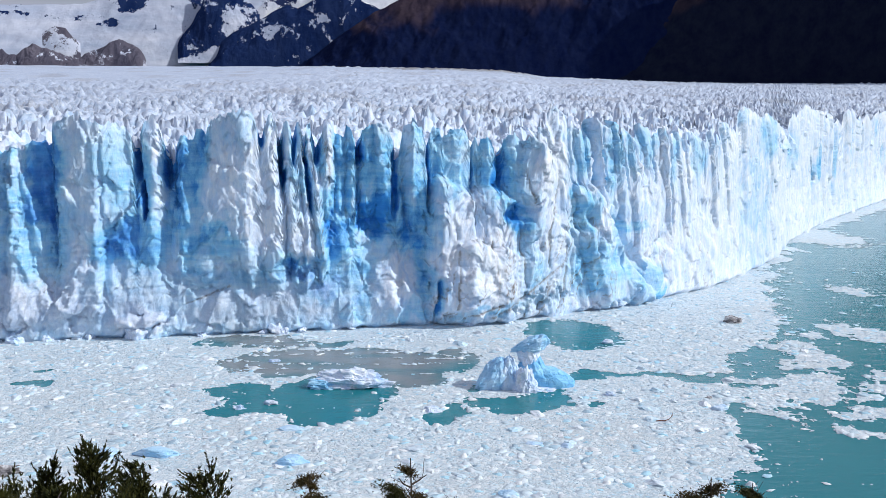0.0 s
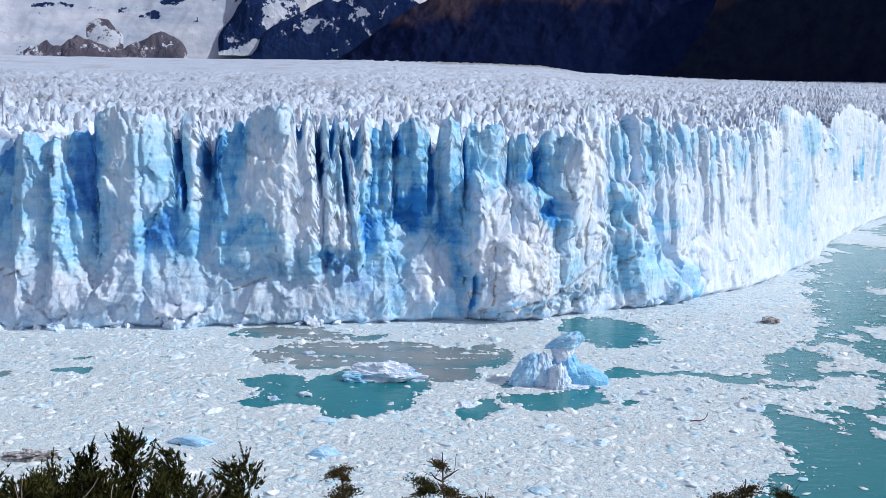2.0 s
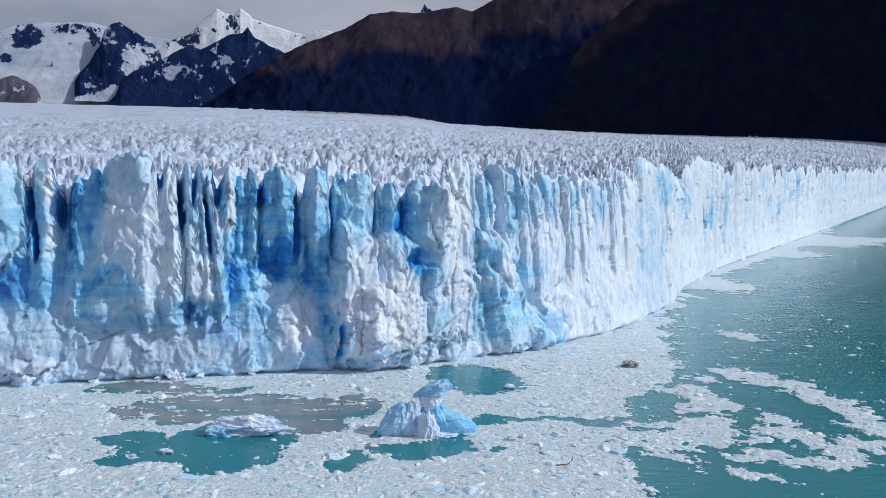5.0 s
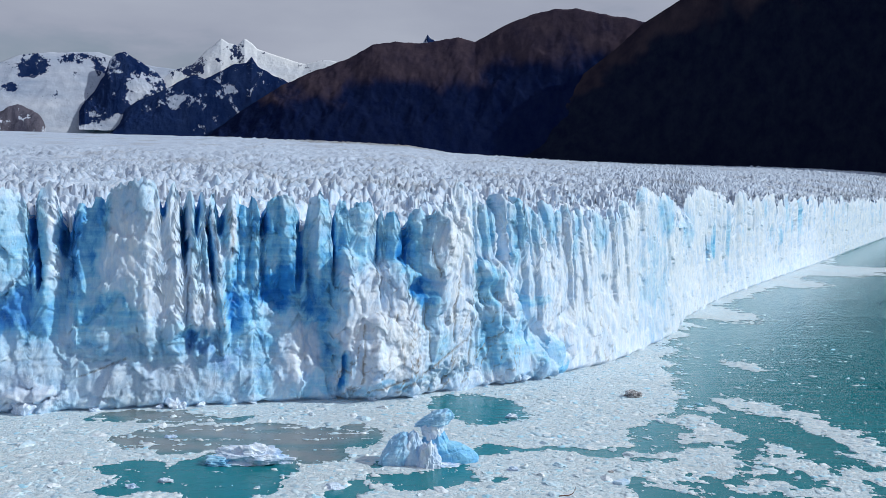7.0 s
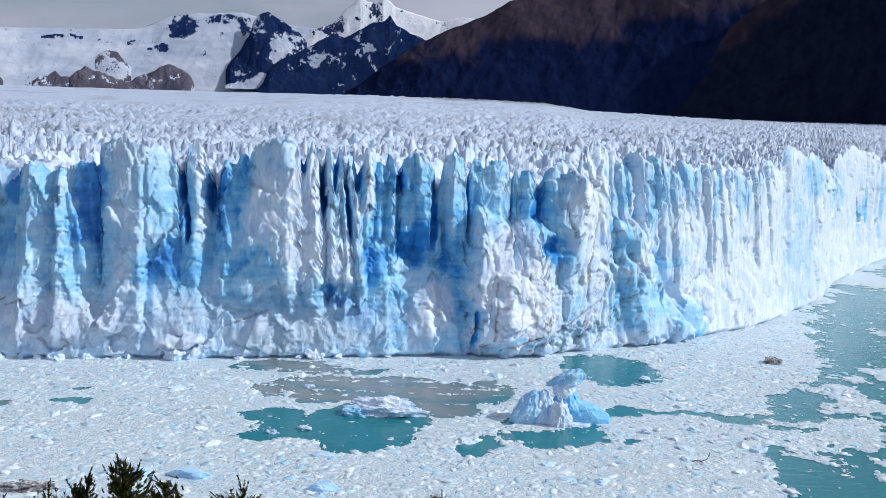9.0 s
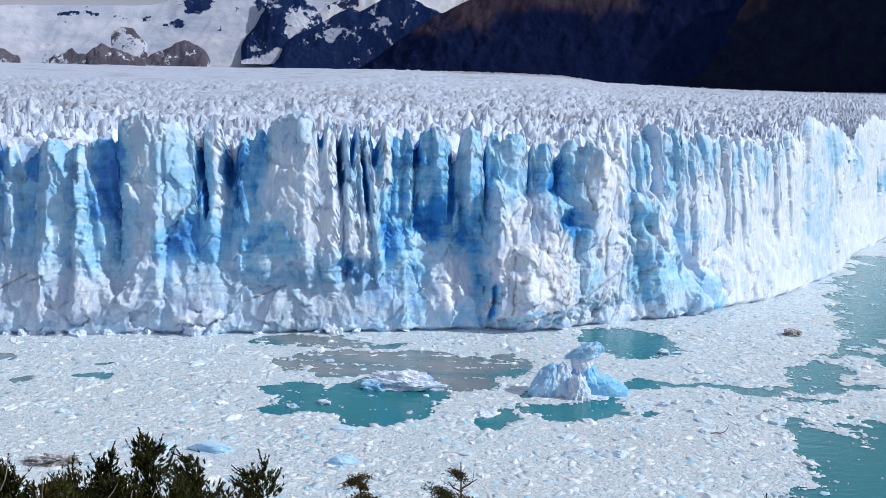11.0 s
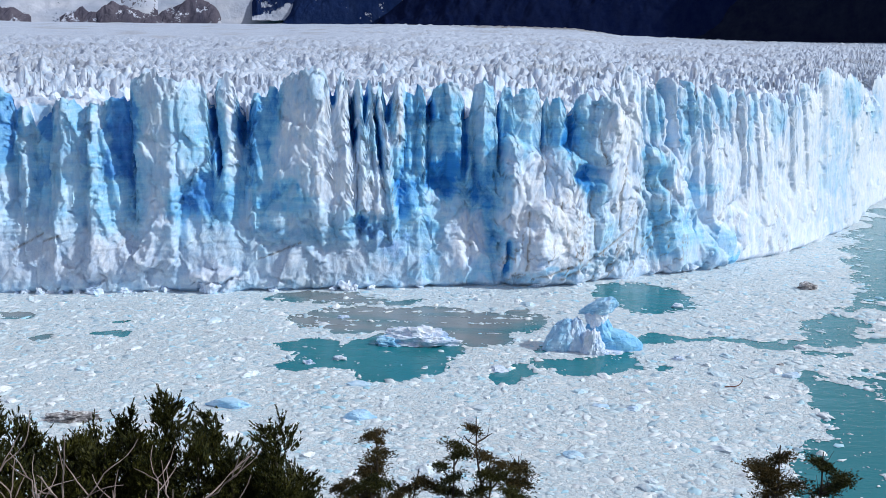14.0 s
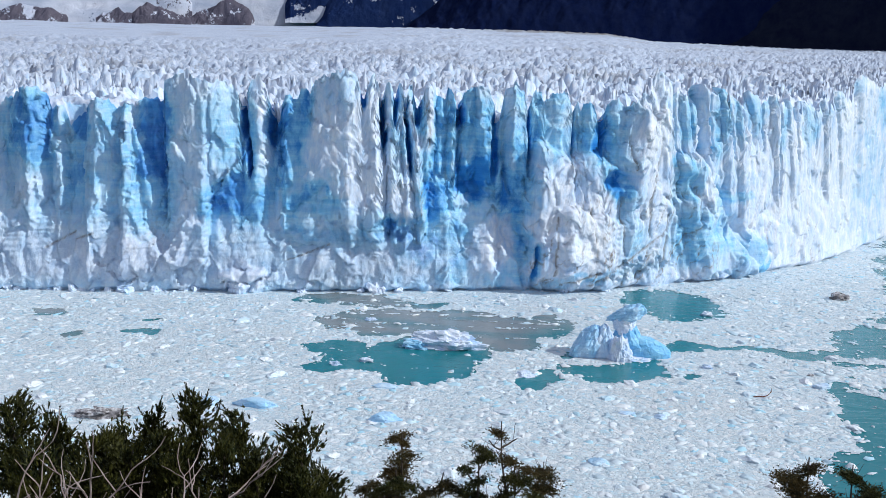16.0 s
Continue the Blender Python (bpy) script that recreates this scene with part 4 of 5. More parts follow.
ice_raft(127.7, 220.8, 4.3, 10.2)
ice_raft(118.6, 206.9, 4.5, 7.0)
ice_raft(110.3, 201.6, 5.2, 4.7)
ice_raft(108.0, 194.8, 3.8, 3.9)
ice_raft(101.7, 191.2, 4.4, 3.3)
ice_raft(96.8, 194.0, 4.2, 3.0)
ice_raft(98.5, 259.2, 4.9, 8.5)
ice_raft(93.4, 249.6, 4.1, 7.9)
ice_raft(95.9, 241.7, 4.6, 7.5)
ice_raft(87.6, 237.9, 3.3, 4.8)
ice_raft(100.3, 237.6, 4.5, 3.6)
ice_raft(86.9, 222.0, 6.1, 7.4)
ice_raft(79.3, 212.8, 6.1, 5.8)
ice_raft(70.0, 213.1, 7.9, 5.7)
ice_raft(69.0, 205.6, 7.7, 4.4)
ice_raft(86.0, 212.5, 4.5, 4.8)
ice_raft(107.4, 226.5, 4.9, 5.1)
ice_raft(102.2, 216.7, 5.8, 5.2)
ice_raft(92.0, 201.4, 4.6, 3.6)
ice_raft(86.1, 196.8, 3.2, 3.4)
ice_raft(81.2, 187.9, 4.0, 3.5)
ice_raft(87.3, 185.5, 2.6, 2.7)
ice_raft(71.3, 197.4, 4.2, 2.5)
ice_raft(78.5, 222.3, 3.3, 2.6)
ice_raft(108.8, 211.8, 4.1, 3.5)
ice_raft(71.0, 225.0, 4.2, 3.1)
ice_raft(89.6, 259.4, 3.2, 3.5)
ice_raft(105.6, 271.7, 3.7, 3.9)
ice_raft(94.5, 226.9, 3.1, 2.8)
ice_raft(94.0, 212.3, 3.2, 2.5)
ice_raft(145.9, 341.8, 6.5, 11.0)
ice_raft(193.1, 494.5, 19.1, 35.2)
ice_raft(312.9, 676.6, 27.5, 38.5)
ice_raft(387.1, 757.2, 26.5, 30.8)
ice_raft(790.1, 1371.1, 53.4, 84.4)
ice_raft(420.2, 797.3, 27.5, 56.0)
ice_raft(453.2, 801.5, 33.6, 28.8)
silt_patch(-25.4, 243.6, 35.1, 19.3)
silt_patch(-52.7, 262.1, 16.3, 14.4)
silt_patch(-9.4, 232.4, 12.2, 15.5)
silt_patch(4.5, 251.6, 10.4, 13.3)
silt_patch(-128.1, 237.1, 5.6, 6.4)
silt_patch(-112.0, 217.1, 3.9, 5.4)
RIM_Y = (112, 136, 148, 161, 173, 183, 197, 207, 216, 236, 246, 258, 272, 293, 320, 336, 373, 436, 488, 535, 588, 645, 769, 1049)
RIM_X = (34, 42, 47, 52, 58, 59, 62, 63, 65, 71, 76, 84, 95, 105, 112, 115, 134, 161, 183, 222, 263, 302, 396, 560)        # the brash ice's edge towards the open lake


def ellipse_field(table, x, y):
    """Largest inside-ness (1 in the middle, 0 on the rim, less outside) over a table of ellipses."""
    best = np.full(x.shape, -9.0)
    for cx, cy, rx, ry in table:
        best = np.maximum(best, 1 - np.sqrt(((x - cx) / rx) ** 2 + ((y - cy) / ry) ** 2))
    return best


def ice_cover(x, y):
    """Positive where brash ice lies on the lake."""
    wx = x + 2.6 * fbm(x / 14, y / 18, 4, 201, 0.6)
    wy = y + 3.6 * fbm(x / 14, y / 18, 4, 211, 0.6)
    sheet = np.minimum(1.0, (np.interp(wy, RIM_Y, RIM_X) - wx) / (9 + 0.03 * np.abs(y - 160)))
    ragged = 0.34 * fbm(x / 3.4, y / 5.5, 5, 205, 0.66)
    cover = np.minimum(sheet, -2.6 * ellipse_field(OPEN, wx, wy)) + ragged * 0.75
    rafts = ellipse_field(RAFT, wx, wy) * 0.95 + 1.5 * ragged - 0.02
    streaks = 0.35 - 3.2 * np.abs(vnoise(x / 34 + 0.4 * fbm(x / 15, y / 20, 3, 223), y / 10, 227)) - 0.55 + 0.27 * smooth(ellipse_field(SILT, wx, wy), -0.2, 0.3) + ragged
    cover = cover - 0.45 * smooth(y, 320, 380) * (0.6 + fbm(x / 12, y / 16, 3, 229))
    return np.maximum(np.maximum(cover, rafts), streaks)


n = 140
ax = np.concatenate([-np.geomspace(9000, 260, 30), np.linspace(-250, 350, n), np.geomspace(360, 9000, 30)])
ay = np.concatenate([-np.geomspace(9000, 120, 20), np.linspace(-100, 420, n), np.geomspace(430, 9000, 30)])
LX, LY = np.meshgrid(ax, ay)
silt = smooth(ellipse_field(SILT, LX + 8 * fbm(LX / 25, LY / 25, 3, 231), LY + 8 * fbm(LX / 25, LY / 25, 3, 241)), -0.25, 0.35)
lake = mesh_from("water", np.stack([LX, LY, 0 * LX], -1).reshape(-1, 3), grid_faces(*LX.shape), WATER, True,
                 ("silt", np.stack([silt.ravel()] * 2, -1)))
tagged(lake, "milky turquoise glacial lake with grey silty patches", "lake", kind="structure")

# slush between the pieces of ice
def slush_sheet(x0, x1, y0, y1, step):
    bx, by = np.meshgrid(np.arange(x0, x1, step), np.arange(y0, y1, step))
    cover = ice_cover(bx, by)
    inside = cover > 0.05
    allowed = (by < np.interp(bx, SXs, SYs) + 4) & (np.abs(np.degrees(np.arctan2(bx, by))) < 36)
    near_in = inside[:-1, :-1] | inside[:-1, 1:] | inside[1:, 1:] | inside[1:, :-1]
    q = near_in & allowed[:-1, :-1] & allowed[:-1, 1:] & allowed[1:, 1:] & allowed[1:, :-1]
    keep = np.zeros(cover.shape, bool)
    for i in (0, 1):
        for j in (0, 1):
            keep[i:q.shape[0] + i, j:q.shape[1] + j] |= q
    gy, gx = np.gradient(cover, step)         # pull the rim in to where the cover ends
    steep = np.hypot(gx, gy) + 1e-6
    pull = np.clip((0.05 - cover) / steep, 0, 1.0 * step)
    bx, by = bx + pull * gx / steep, by + pull * gy / steep
    z = 0.05 + 0.10 * smooth(cover, 0.05, 0.4) + 0.07 * fbm(bx / 1.3, by / 1.3, 3, 251)
    idx = np.cumsum(keep.ravel()).reshape(keep.shape) - 1
    quads = np.stack([idx[:-1, :-1][q], idx[:-1, 1:][q], idx[1:, 1:][q], idx[1:, :-1][q]], -1)
    ob = mesh_from("slush_sheet", np.stack([bx, by, z], -1)[keep], quads, SLUSH, True)
    return tagged(ob, "grey-white slush of crushed ice lying on the lake", "slush", kind="stuff")


slush_sheet(-235, 215, 92, 420, 0.9)
slush_sheet(110, 700, 419, 1100, 2.0)


def chunk_shapes(count, seed, sides=6, flat=False):
    """Angular low blocks of unit size: corners of a bottom ring, a top ring and a peak."""
    r = np.random.RandomState(seed)
    shapes = []
    for _ in range(count):
        a = np.linspace(0, 2 * np.pi, sides, endpoint=False) + r.uniform(-0.4, 0.4, sides)
        rad = r.uniform(0.6, 1.25, sides)
        low_ring = np.stack([np.cos(a) * rad, np.sin(a) * rad, np.full(sides, -0.3)], -1)
        top = r.uniform(0.72, 0.98, sides) if flat else r.uniform(0.25, 0.75, sides)
        tilt = r.uniform(-0.3, 0.3, 2)
        high = 0.55 + tilt[0] * np.cos(a) + tilt[1] * np.sin(a) + r.uniform(-0.1, 0.1, sides) if flat else r.uniform(0.35, 0.9, sides)
        high_ring = np.stack([np.cos(a) * rad * top, np.sin(a) * rad * top, high], -1)
        peak = np.array([[r.uniform(-0.25, 0.25), r.uniform(-0.25, 0.25), r.uniform(0.55, 0.75) if flat else r.uniform(0.7, 1.15)]])
        shapes.append(np.concatenate([low_ring, high_ring, peak]))
    i = np.arange(sides)
    j = (i + 1) % sides
    tris = np.concatenate([np.stack([i, j, j + sides], -1), np.stack([i, j + sides, i + sides], -1),
                           np.stack([i + sides, j + sides, np.full(sides, 2 * sides)], -1)])
    return np.array(shapes), tris


def scatter_chunks(name, label, count, size, lift, seed, tall, edge, flat=False, sides=5):
    """Ice pieces sown over the brash; edge: how far past its rim they stray."""
    r = np.random.RandomState(seed)
    x, y = r.uniform(-215, 205, count), 100 + 300 * r.rand(count) ** 1.25
    far = r.rand(count) < 0.05
    x, y = np.where(far, r.uniform(150, 520, count), x), np.where(far, r.uniform(400, 950, count), y)
    inside = ice_cover(x, y)
    ok = (inside > 0.10 - edge * r.rand(count) ** 2.5) & (y < np.interp(x, SXs, SYs) - 0.5) & (np.abs(np.degrees(np.arctan2(x, y))) < 34)
    ok &= r.rand(count) < 0.60 + 0.40 * smooth(fbm(x / 16, y / 24, 3, seed + 5), -0.35, 0.35)
    x, y = x[ok], y[ok]
    shapes, tris = chunk_shapes(30, seed + 1, sides, flat)
    m = len(x)
    base = shapes[r.randint(0, 30, m)]
    w = size[0] * (size[1] / size[0]) ** (r.rand(m) ** 1.8)
    t = r.uniform(0, 2 * np.pi, m)
    sx, sy = w * r.uniform(0.8, 1.4, m), w * r.uniform(0.6, 1.0, m)
    px, py = base[:, :, 0] * sx[:, None], base[:, :, 1] * sy[:, None]
    co = np.stack([x[:, None] + px * np.cos(t)[:, None] - py * np.sin(t)[:, None],
                   y[:, None] + px * np.sin(t)[:, None] + py * np.cos(t)[:, None],
                   lift + base[:, :, 2] * (w * tall * r.uniform(0.4, 1.3, m))[:, None]], -1)
    faces = (tris[None] + (np.arange(m) * base.shape[1])[:, None, None]).reshape(-1, 3)
    return tagged(mesh_from(name, co.reshape(-1, 3), faces, BRASH), label, "brash ice", kind="stuff")


scatter_chunks("brash_ice", "countless small lumps of grey-white brash ice afloat on the lake", 80000, (0.14, 0.5), 0.08, 301, 0.45, 0.6)
scatter_chunks("brash_ice", "flat broken plates of white brash ice crowded on the lake", 105000, (0.32, 1.6), 0.10, 311, 0.16, 0.45, True, 5)
scatter_chunks("brash_ice", "white upstanding blocks of brash ice crowded on the lake", 6000, (0.4, 1.2), 0.08, 321, 0.5, 0.3)


def ice_lump(name, seed, rx, ry, rz, material, rough=0.16, square=0.6, detail=4, parent=None, place=(0, 0, 0), shape=None, label="", blue=0.2, cut=(0.50, 0.86)):
    """A broken block of ice: a ball pressed towards a box, cut into flat faces and roughened."""
    bm = bmesh.new()
    bmesh.ops.create_icosphere(bm, subdivisions=detail, radius=1.0)
    r = random.Random(seed)
    cuts = [(Vector((r.uniform(-1, 1), r.uniform(-1, 1), r.uniform(-0.6, 1))).normalized(), r.uniform(*cut)) for _ in range(11)]
    off = Vector((r.uniform(0, 50), r.uniform(0, 50), r.uniform(0, 50)))
    for v in bm.verts:
        p = v.co.copy()
        m = max(abs(p.x), abs(p.y), abs(p.z))
        p = p.lerp(p / m * 0.85, square)
        for n, d in cuts:
            over = p.dot(n) - d
            if over > 0:
                p -= n * over * 0.92
        p += v.co * rough * (noise.fractal(p * 2.2 + off, 0.9, 2.1, 5) + 0.6 * noise.cell(p * 3.1 + off) - 0.3)
        p = Vector((p.x * rx, p.y * ry, p.z * rz))
        if shape:
            p = Vector(shape(p))
        v.co = p
    me = bpy.data.meshes.new(name)
    bm.to_mesh(me)
    bm.free()
    layer = me.color_attributes.new("ice", "FLOAT_COLOR", "POINT")
    for i in range(len(me.vertices)):
        layer.data[i].color = (blue, 0.0, 0, 1)
    me.materials.append(material)
    ob = new(name, me)
    ob.location = place
    ob.parent = parent
    if label:
        ob["label"] = label
    return ob


# the sculpted iceberg in the pool before the front
berg = tagged(new("iceberg"), "sculpted blue and white iceberg with an overhanging cap", "iceberg")
berg.location = (18.8, 217.6, 0)
berg.scale = (0.9, 0.9, 0.9)
ice_lump("shoulder_block", 3, 4.6, 3.6, 5.8, ICE, 0.11, 0.25, 5, berg, (-7.6, 0.8, 2.3), lambda p: (p.x * (1 - 0.06 * p.z) + 0.22 * p.z, p.y, p.z), "white block with pale blue sides", 0.48, cut=(0.76, 1.0))
ice_lump("shoulder_block", 5, 3.8, 3.2, 6.0, ICE, 0.13, 0.2, 5, berg, (-3.9, 0.7, 2.5), lambda p: (p.x * (1 - 0.07 * p.z) + 0.05 * p.z, p.y, p.z), "ragged white block with a pointed top", 0.24, cut=(0.76, 1.0))
ice_lump("pillar", 7, 5.2, 3.4, 6.8, ICE, 0.08, 0.15, 5, berg, (1.9, 2.3, 3.4), lambda p: (p.x * (0.92 - 0.065 * p.z) - 0.06 * p.z, p.y, p.z), "bright blue tapering pillar", 0.80, cut=(0.76, 1.0))
ice_lump("neck", 8, 3.0, 2.2, 3.4, ICE, 0.16, 0.15, 4, berg, (1.0, 1.9, 8.3), lambda p: (p.x * (1 + 0.10 * p.z), p.y, p.z), "rough white neck below the cap", 0.05, cut=(0.76, 1.0))
ice_lump("cap", 11, 4.9, 2.7, 2.2, ICE, 0.15, 0.10, 5, berg, (1.4, 1.9, 11.0), lambda p: (p.x, p.y, p.z * (1 + 0.08 * p.x) + 0.26 * p.x), "overhanging pale blue cap", 0.52, cut=(0.76, 1.0))
ice_lump("front_block", 13, 3.6, 2.9, 5.0, ICE, 0.2, 0.2, 5, berg, (-0.1, -1.9, 1.7), lambda p: (p.x * (0.9 - 0.08 * p.z), p.y, p.z), "rough white block", -0.3, cut=(0.76, 1.0))
ice_lump("side_lobe", 17, 6.2, 3.4, 4.2, ICE, 0.04, 0.05, 5, berg, (7.0, 2.6, 1.3), lambda p: (p.x - 0.25 * p.z, p.y, p.z * (1 - 0.03 * p.x)), "smooth clear blue lobe", 0.74, cut=(0.76, 1.0))
ice_lump("foot_ledge", 19, 4.0, 3.0, 0.6, ICE, 0.25, 0.2, 4, berg, (4.6, -0.4, 0.1), None, "low white ledge at the waterline", -0.1, cut=(0.76, 1.0))

growler = tagged(new("growler"), "long low white floe with a blue underside in the pool", "ice floe")
growler.location = (-22.2, 219.5, 0)
ice_lump("ridge", 23, 9.2, 3.2, 3.4, ICE, 0.22, 0.2, 5, growler, (1.4, 0, 0.9), None, "lumpy white ridge", -0.40, cut=(0.76, 1.0))
ice_lump("blue_end", 29, 4.6, 2.4, 1.9, ICE, 0.2, 0.3, 4, growler, (-5.0, -0.8, 0.4), None, "clear blue end", 0.62, cut=(0.76, 1.0))

# named single floes
DIRTY = Mat("dirty_ice", 0.7, 0.3)
DIRTY.colour(DIRTY.ramp(DIRTY.noise(0.9, 8), (0.38, (0.11, 0.105, 0.11)), (0.52, (0.34, 0.33, 0.34)), (0.66, (0.76, 0.77, 0.80))))
DIRTY.bump(DIRTY.noise(2.0, 7), 0.4)


def single_floe(label, x, y, rx, ry, rz, seed, material, blue=0.1, turn_by=0.0, rough=0.2, square=0.4):
    ob = ice_lump("ice_floe", seed, rx, ry, rz, material, rough, square, 4, None, (x, y, 0.25 * rz), None, "", blue)
    ob.rotation_euler = (0, 0, turn_by)
    return tagged(ob, label, "ice floe")


single_floe("dark dirt-covered block of ice among pale brash", 88.2, 289.0, 3.2, 2.4, 1.7, 41, DIRTY.m)
single_floe("dirty brown rubble of ice frozen into the brash", -79.5, 164.3, 6.0, 2.8, 1.3, 43, DIRTY.m, 0, 0.2, 0.35)
single_floe("small dark dirty lump of ice on brash", 59.1, 210.0, 1.0, 0.7, 0.5, 44, DIRTY.m)
single_floe("large clear blue slab of ice tilted in the brash", -53.1, 173.6, 5.4, 2.4, 1.5, 45, ICE, 0.46, 0.1, 0.08)
single_floe("large pale blue slab of ice tilted in the brash", -62.3, 173.1, 2.4, 2.0, 1.8, 47, ICE, 0.32, 0.5, 0.08)
single_floe("clear blue slab of ice with white edges in brash", -27.4, 169.0, 3.6, 2.0, 1.5, 49, ICE, 0.45, 0.3, 0.08)
single_floe("pale blue slab of ice half sunk in brash", -30.4, 188.4, 2.9, 1.6, 0.8, 51, ICE, 0.40, 0.0, 0.08)
single_floe("clear blue wedge of ice poking from brash", 10.9, 153.9, 2.2, 1.3, 0.9, 53, ICE, 0.42, -0.3, 0.08)
single_floe("pale blue rounded slab of ice in brash", 17.3, 179.6, 2.1, 1.3, 0.6, 55, ICE, 0.30, 0.0, 0.08)
single_floe("pale blue rounded slab of ice in brash", 23.5, 178.0, 1.9, 1.2, 0.6, 56, ICE, 0.30, 0.0, 0.08)
single_floe("white rounded floe beside open water", -2.4, 200.5, 2.6, 1.6, 0.9, 57, ICE, 0.06, 0.0, 0.1)
single_floe("bright white lump of ice in brash", 37.7, 212.3, 1.8, 1.2, 1.0, 59, ICE, -0.3, 0.0, 0.3)
single_floe("bright white lump of ice on the raft's rim", -43.8, 202.1, 1.5, 1.1, 0.9, 61, ICE, -0.3, 0.0, 0.25)
single_floe("pale blue block of ice at the raft's edge", 59.1, 201.7, 2.4, 1.6, 0.9, 63, ICE, 0.26, 0.0, 0.1)
single_floe("white lump of ice floating in a silty pool", -43.4, 242.3, 1.9, 1.0, 0.6, 65, ICE, -0.2, 0.0, 0.2)
single_floe("white lump of ice floating in a silty pool", -37.8, 205.8, 2.2, 1.3, 0.9, 67, ICE, -0.2, 0.0, 0.2)
single_floe("white lump of ice by a pool's edge", 45.3, 262.0, 2.0, 1.3, 1.0, 69, ICE, -0.2, 0.0, 0.2)
single_floe("large white floe stranded against the ice front", -155.8, 267.9, 7.0, 4.0, 2.8, 71, ICE, 0.03, 0.2, 0.2)

# fallen blocks at the foot of the front
rubble = []
for kind_no in range(8):
    proto = ice_lump("ice_block", 300 + kind_no, 1.0, 0.9, 0.85, ICE, 0.22, 0.45, 3, blue=-0.15)
    rubble.append(proto.data)
    bpy.data.objects.remove(proto)
r = np.random.RandomState(91)
for k_ in range(38):
    x = r.uniform(-165, -84) if k_ < 28 else r.uniform(-84, 30)
    i = int(np.searchsorted(SXs, x))
    off = out[3, i] + r.uniform(-0.5, 2.2)
    w = 0.7 * (3.4 / 0.7) ** (r.rand() ** 1.8)
    ob = new("ice_block", rubble[k_ % 8])
    ob.matrix_world = pose(SXs[i] + NX[i] * off, SYs[i] + NY[i] * off, 0.35 * w, r.uniform(-25, 25), r.uniform(-25, 25), r.uniform(0, 360)) @ Matrix.Diagonal((w, w, w * r.uniform(0.7, 1.3), 1))
    tagged(ob, "white fallen ice block at the foot of the ice front", "ice block", "fallen ice blocks")

# larger pieces of the brash, one by one
floe_meshes = []
for kind_no in range(14):
    proto = ice_lump("ice_floe", 200 + kind_no, 1.0, 0.72, 0.42, FLOE, 0.13, 0.45, 3)
    floe_meshes.append(proto.data)
    bpy.data.objects.remove(proto)
r = np.random.RandomState(77)
placed = 0
while placed < 270:
    x, y = r.uniform(-150, 110), 118 + 170 * r.rand() ** 1.4
    if abs(math.degrees(math.atan2(x, y))) > 31 or ice_cover(np.array([x]), np.array([y]))[0] < 0.12 or y > np.interp(x, SXs, SYs) - 6:
        continue
    w = 0.9 * (2.9 / 0.9) ** (r.rand() ** 1.7)
    ob = new("ice_floe", floe_meshes[placed % 14])
    ob.matrix_world = pose(x, y, 0.10, r.uniform(-10, 10), r.uniform(-10, 10), r.uniform(0, 360)) @ Matrix.Diagonal((w, w, w * r.uniform(0.6, 1.1), 1))
    tagged(ob, "pale blue-white floe frozen into crowded brash ice", "ice floe", "floes in the brash ice")
    placed += 1

# ---- mountains ----
def range_of_peaks(name, profile, r_foot, r_crest, foot_deg, material, label, snow, wood, rough, seed, cols=420, rows=80):
    """A mountainside whose skyline, in degrees above the eye for each bearing, is given roughly and broken up by ridges and gullies."""
    prof = np.array(profile)
    th = np.radians(np.linspace(prof[0, 0], prof[-1, 0], cols))
    sky_deg = np.interp(np.degrees(th), prof[:, 0], prof[:, 1])
    t = np.linspace(0, 1.25, rows)[:, None]
    r = r_foot + (r_crest - r_foot) * t
    T = np.broadcast_to(th[None], (rows, cols))
    rr = np.broadcast_to(r, (rows, cols))
    crest = EYE + r_crest * np.tan(np.radians(sky_deg))[None]
    foot = EYE + r_foot * np.tan(np.radians(foot_deg)) - 60
    up = np.where(t <= 1, t ** 1.05, 1 - 2.4 * (t - 1))
    x, y = rr * np.sin(T), rr * np.cos(T)
    zz = (crest - foot) * np.clip(t, 0, 1) + 0 * x
    ax_ = rr * T
    relief = ridged(ax_ / 330 + 0.35 * zz / 330, zz / 420 - 0.2 * ax_ / 420, 5, seed) - 0.4
    z = foot + (crest - foot) * up + rough * relief * np.clip(np.sin(np.pi * np.clip(t, 0, 1)) * 1.1 + 0.12, 0, 1)
    z += 0.42 * rough * (ridged(ax_ / 95 - 0.5 * zz / 95, zz / 150, 4, seed + 9) - 0.3) * np.clip(t * 3, 0, 1) * np.clip(6 - 5.6 * t, 0.25, 1)
    cov = np.stack([snow(np.degrees(T), t * np.ones_like(T), relief).ravel(), wood(np.degrees(T), t * np.ones_like(T), relief).ravel()], -1)
    ob = mesh_from(name, np.stack([x, y, z], -1).reshape(-1, 3), grid_faces(rows, cols), material, True, ("cover", cov))
    return tagged(ob, label, "mountain", kind="structure")


def none_of(a, t, relief):
    return np.zeros_like(a) - 2


def snowfield(a, t, relief):
    """Snow all over, but for a few bare rock faces high up."""
    def spot(a0, wa, t0, wt, amount):
        return amount * smooth(-((a - a0) / wa) ** 2 - ((t - t0) / wt) ** 2, -1.5, -0.2)
    return 1.15 - spot(-17.3, 0.9, 0.86, 0.14, 1.15) - spot(-18.6, 0.8, 0.66, 0.06, 0.95) - spot(-15.2, 1.2, 0.93, 0.07, 0.75) - spot(-20.3, 1.2, 0.80, 0.05, 0.70) - spot(-23.6, 1.2, 0.86, 0.04, 0.8) - spot(-14.0, 0.8, 0.8, 0.12, 0.5)


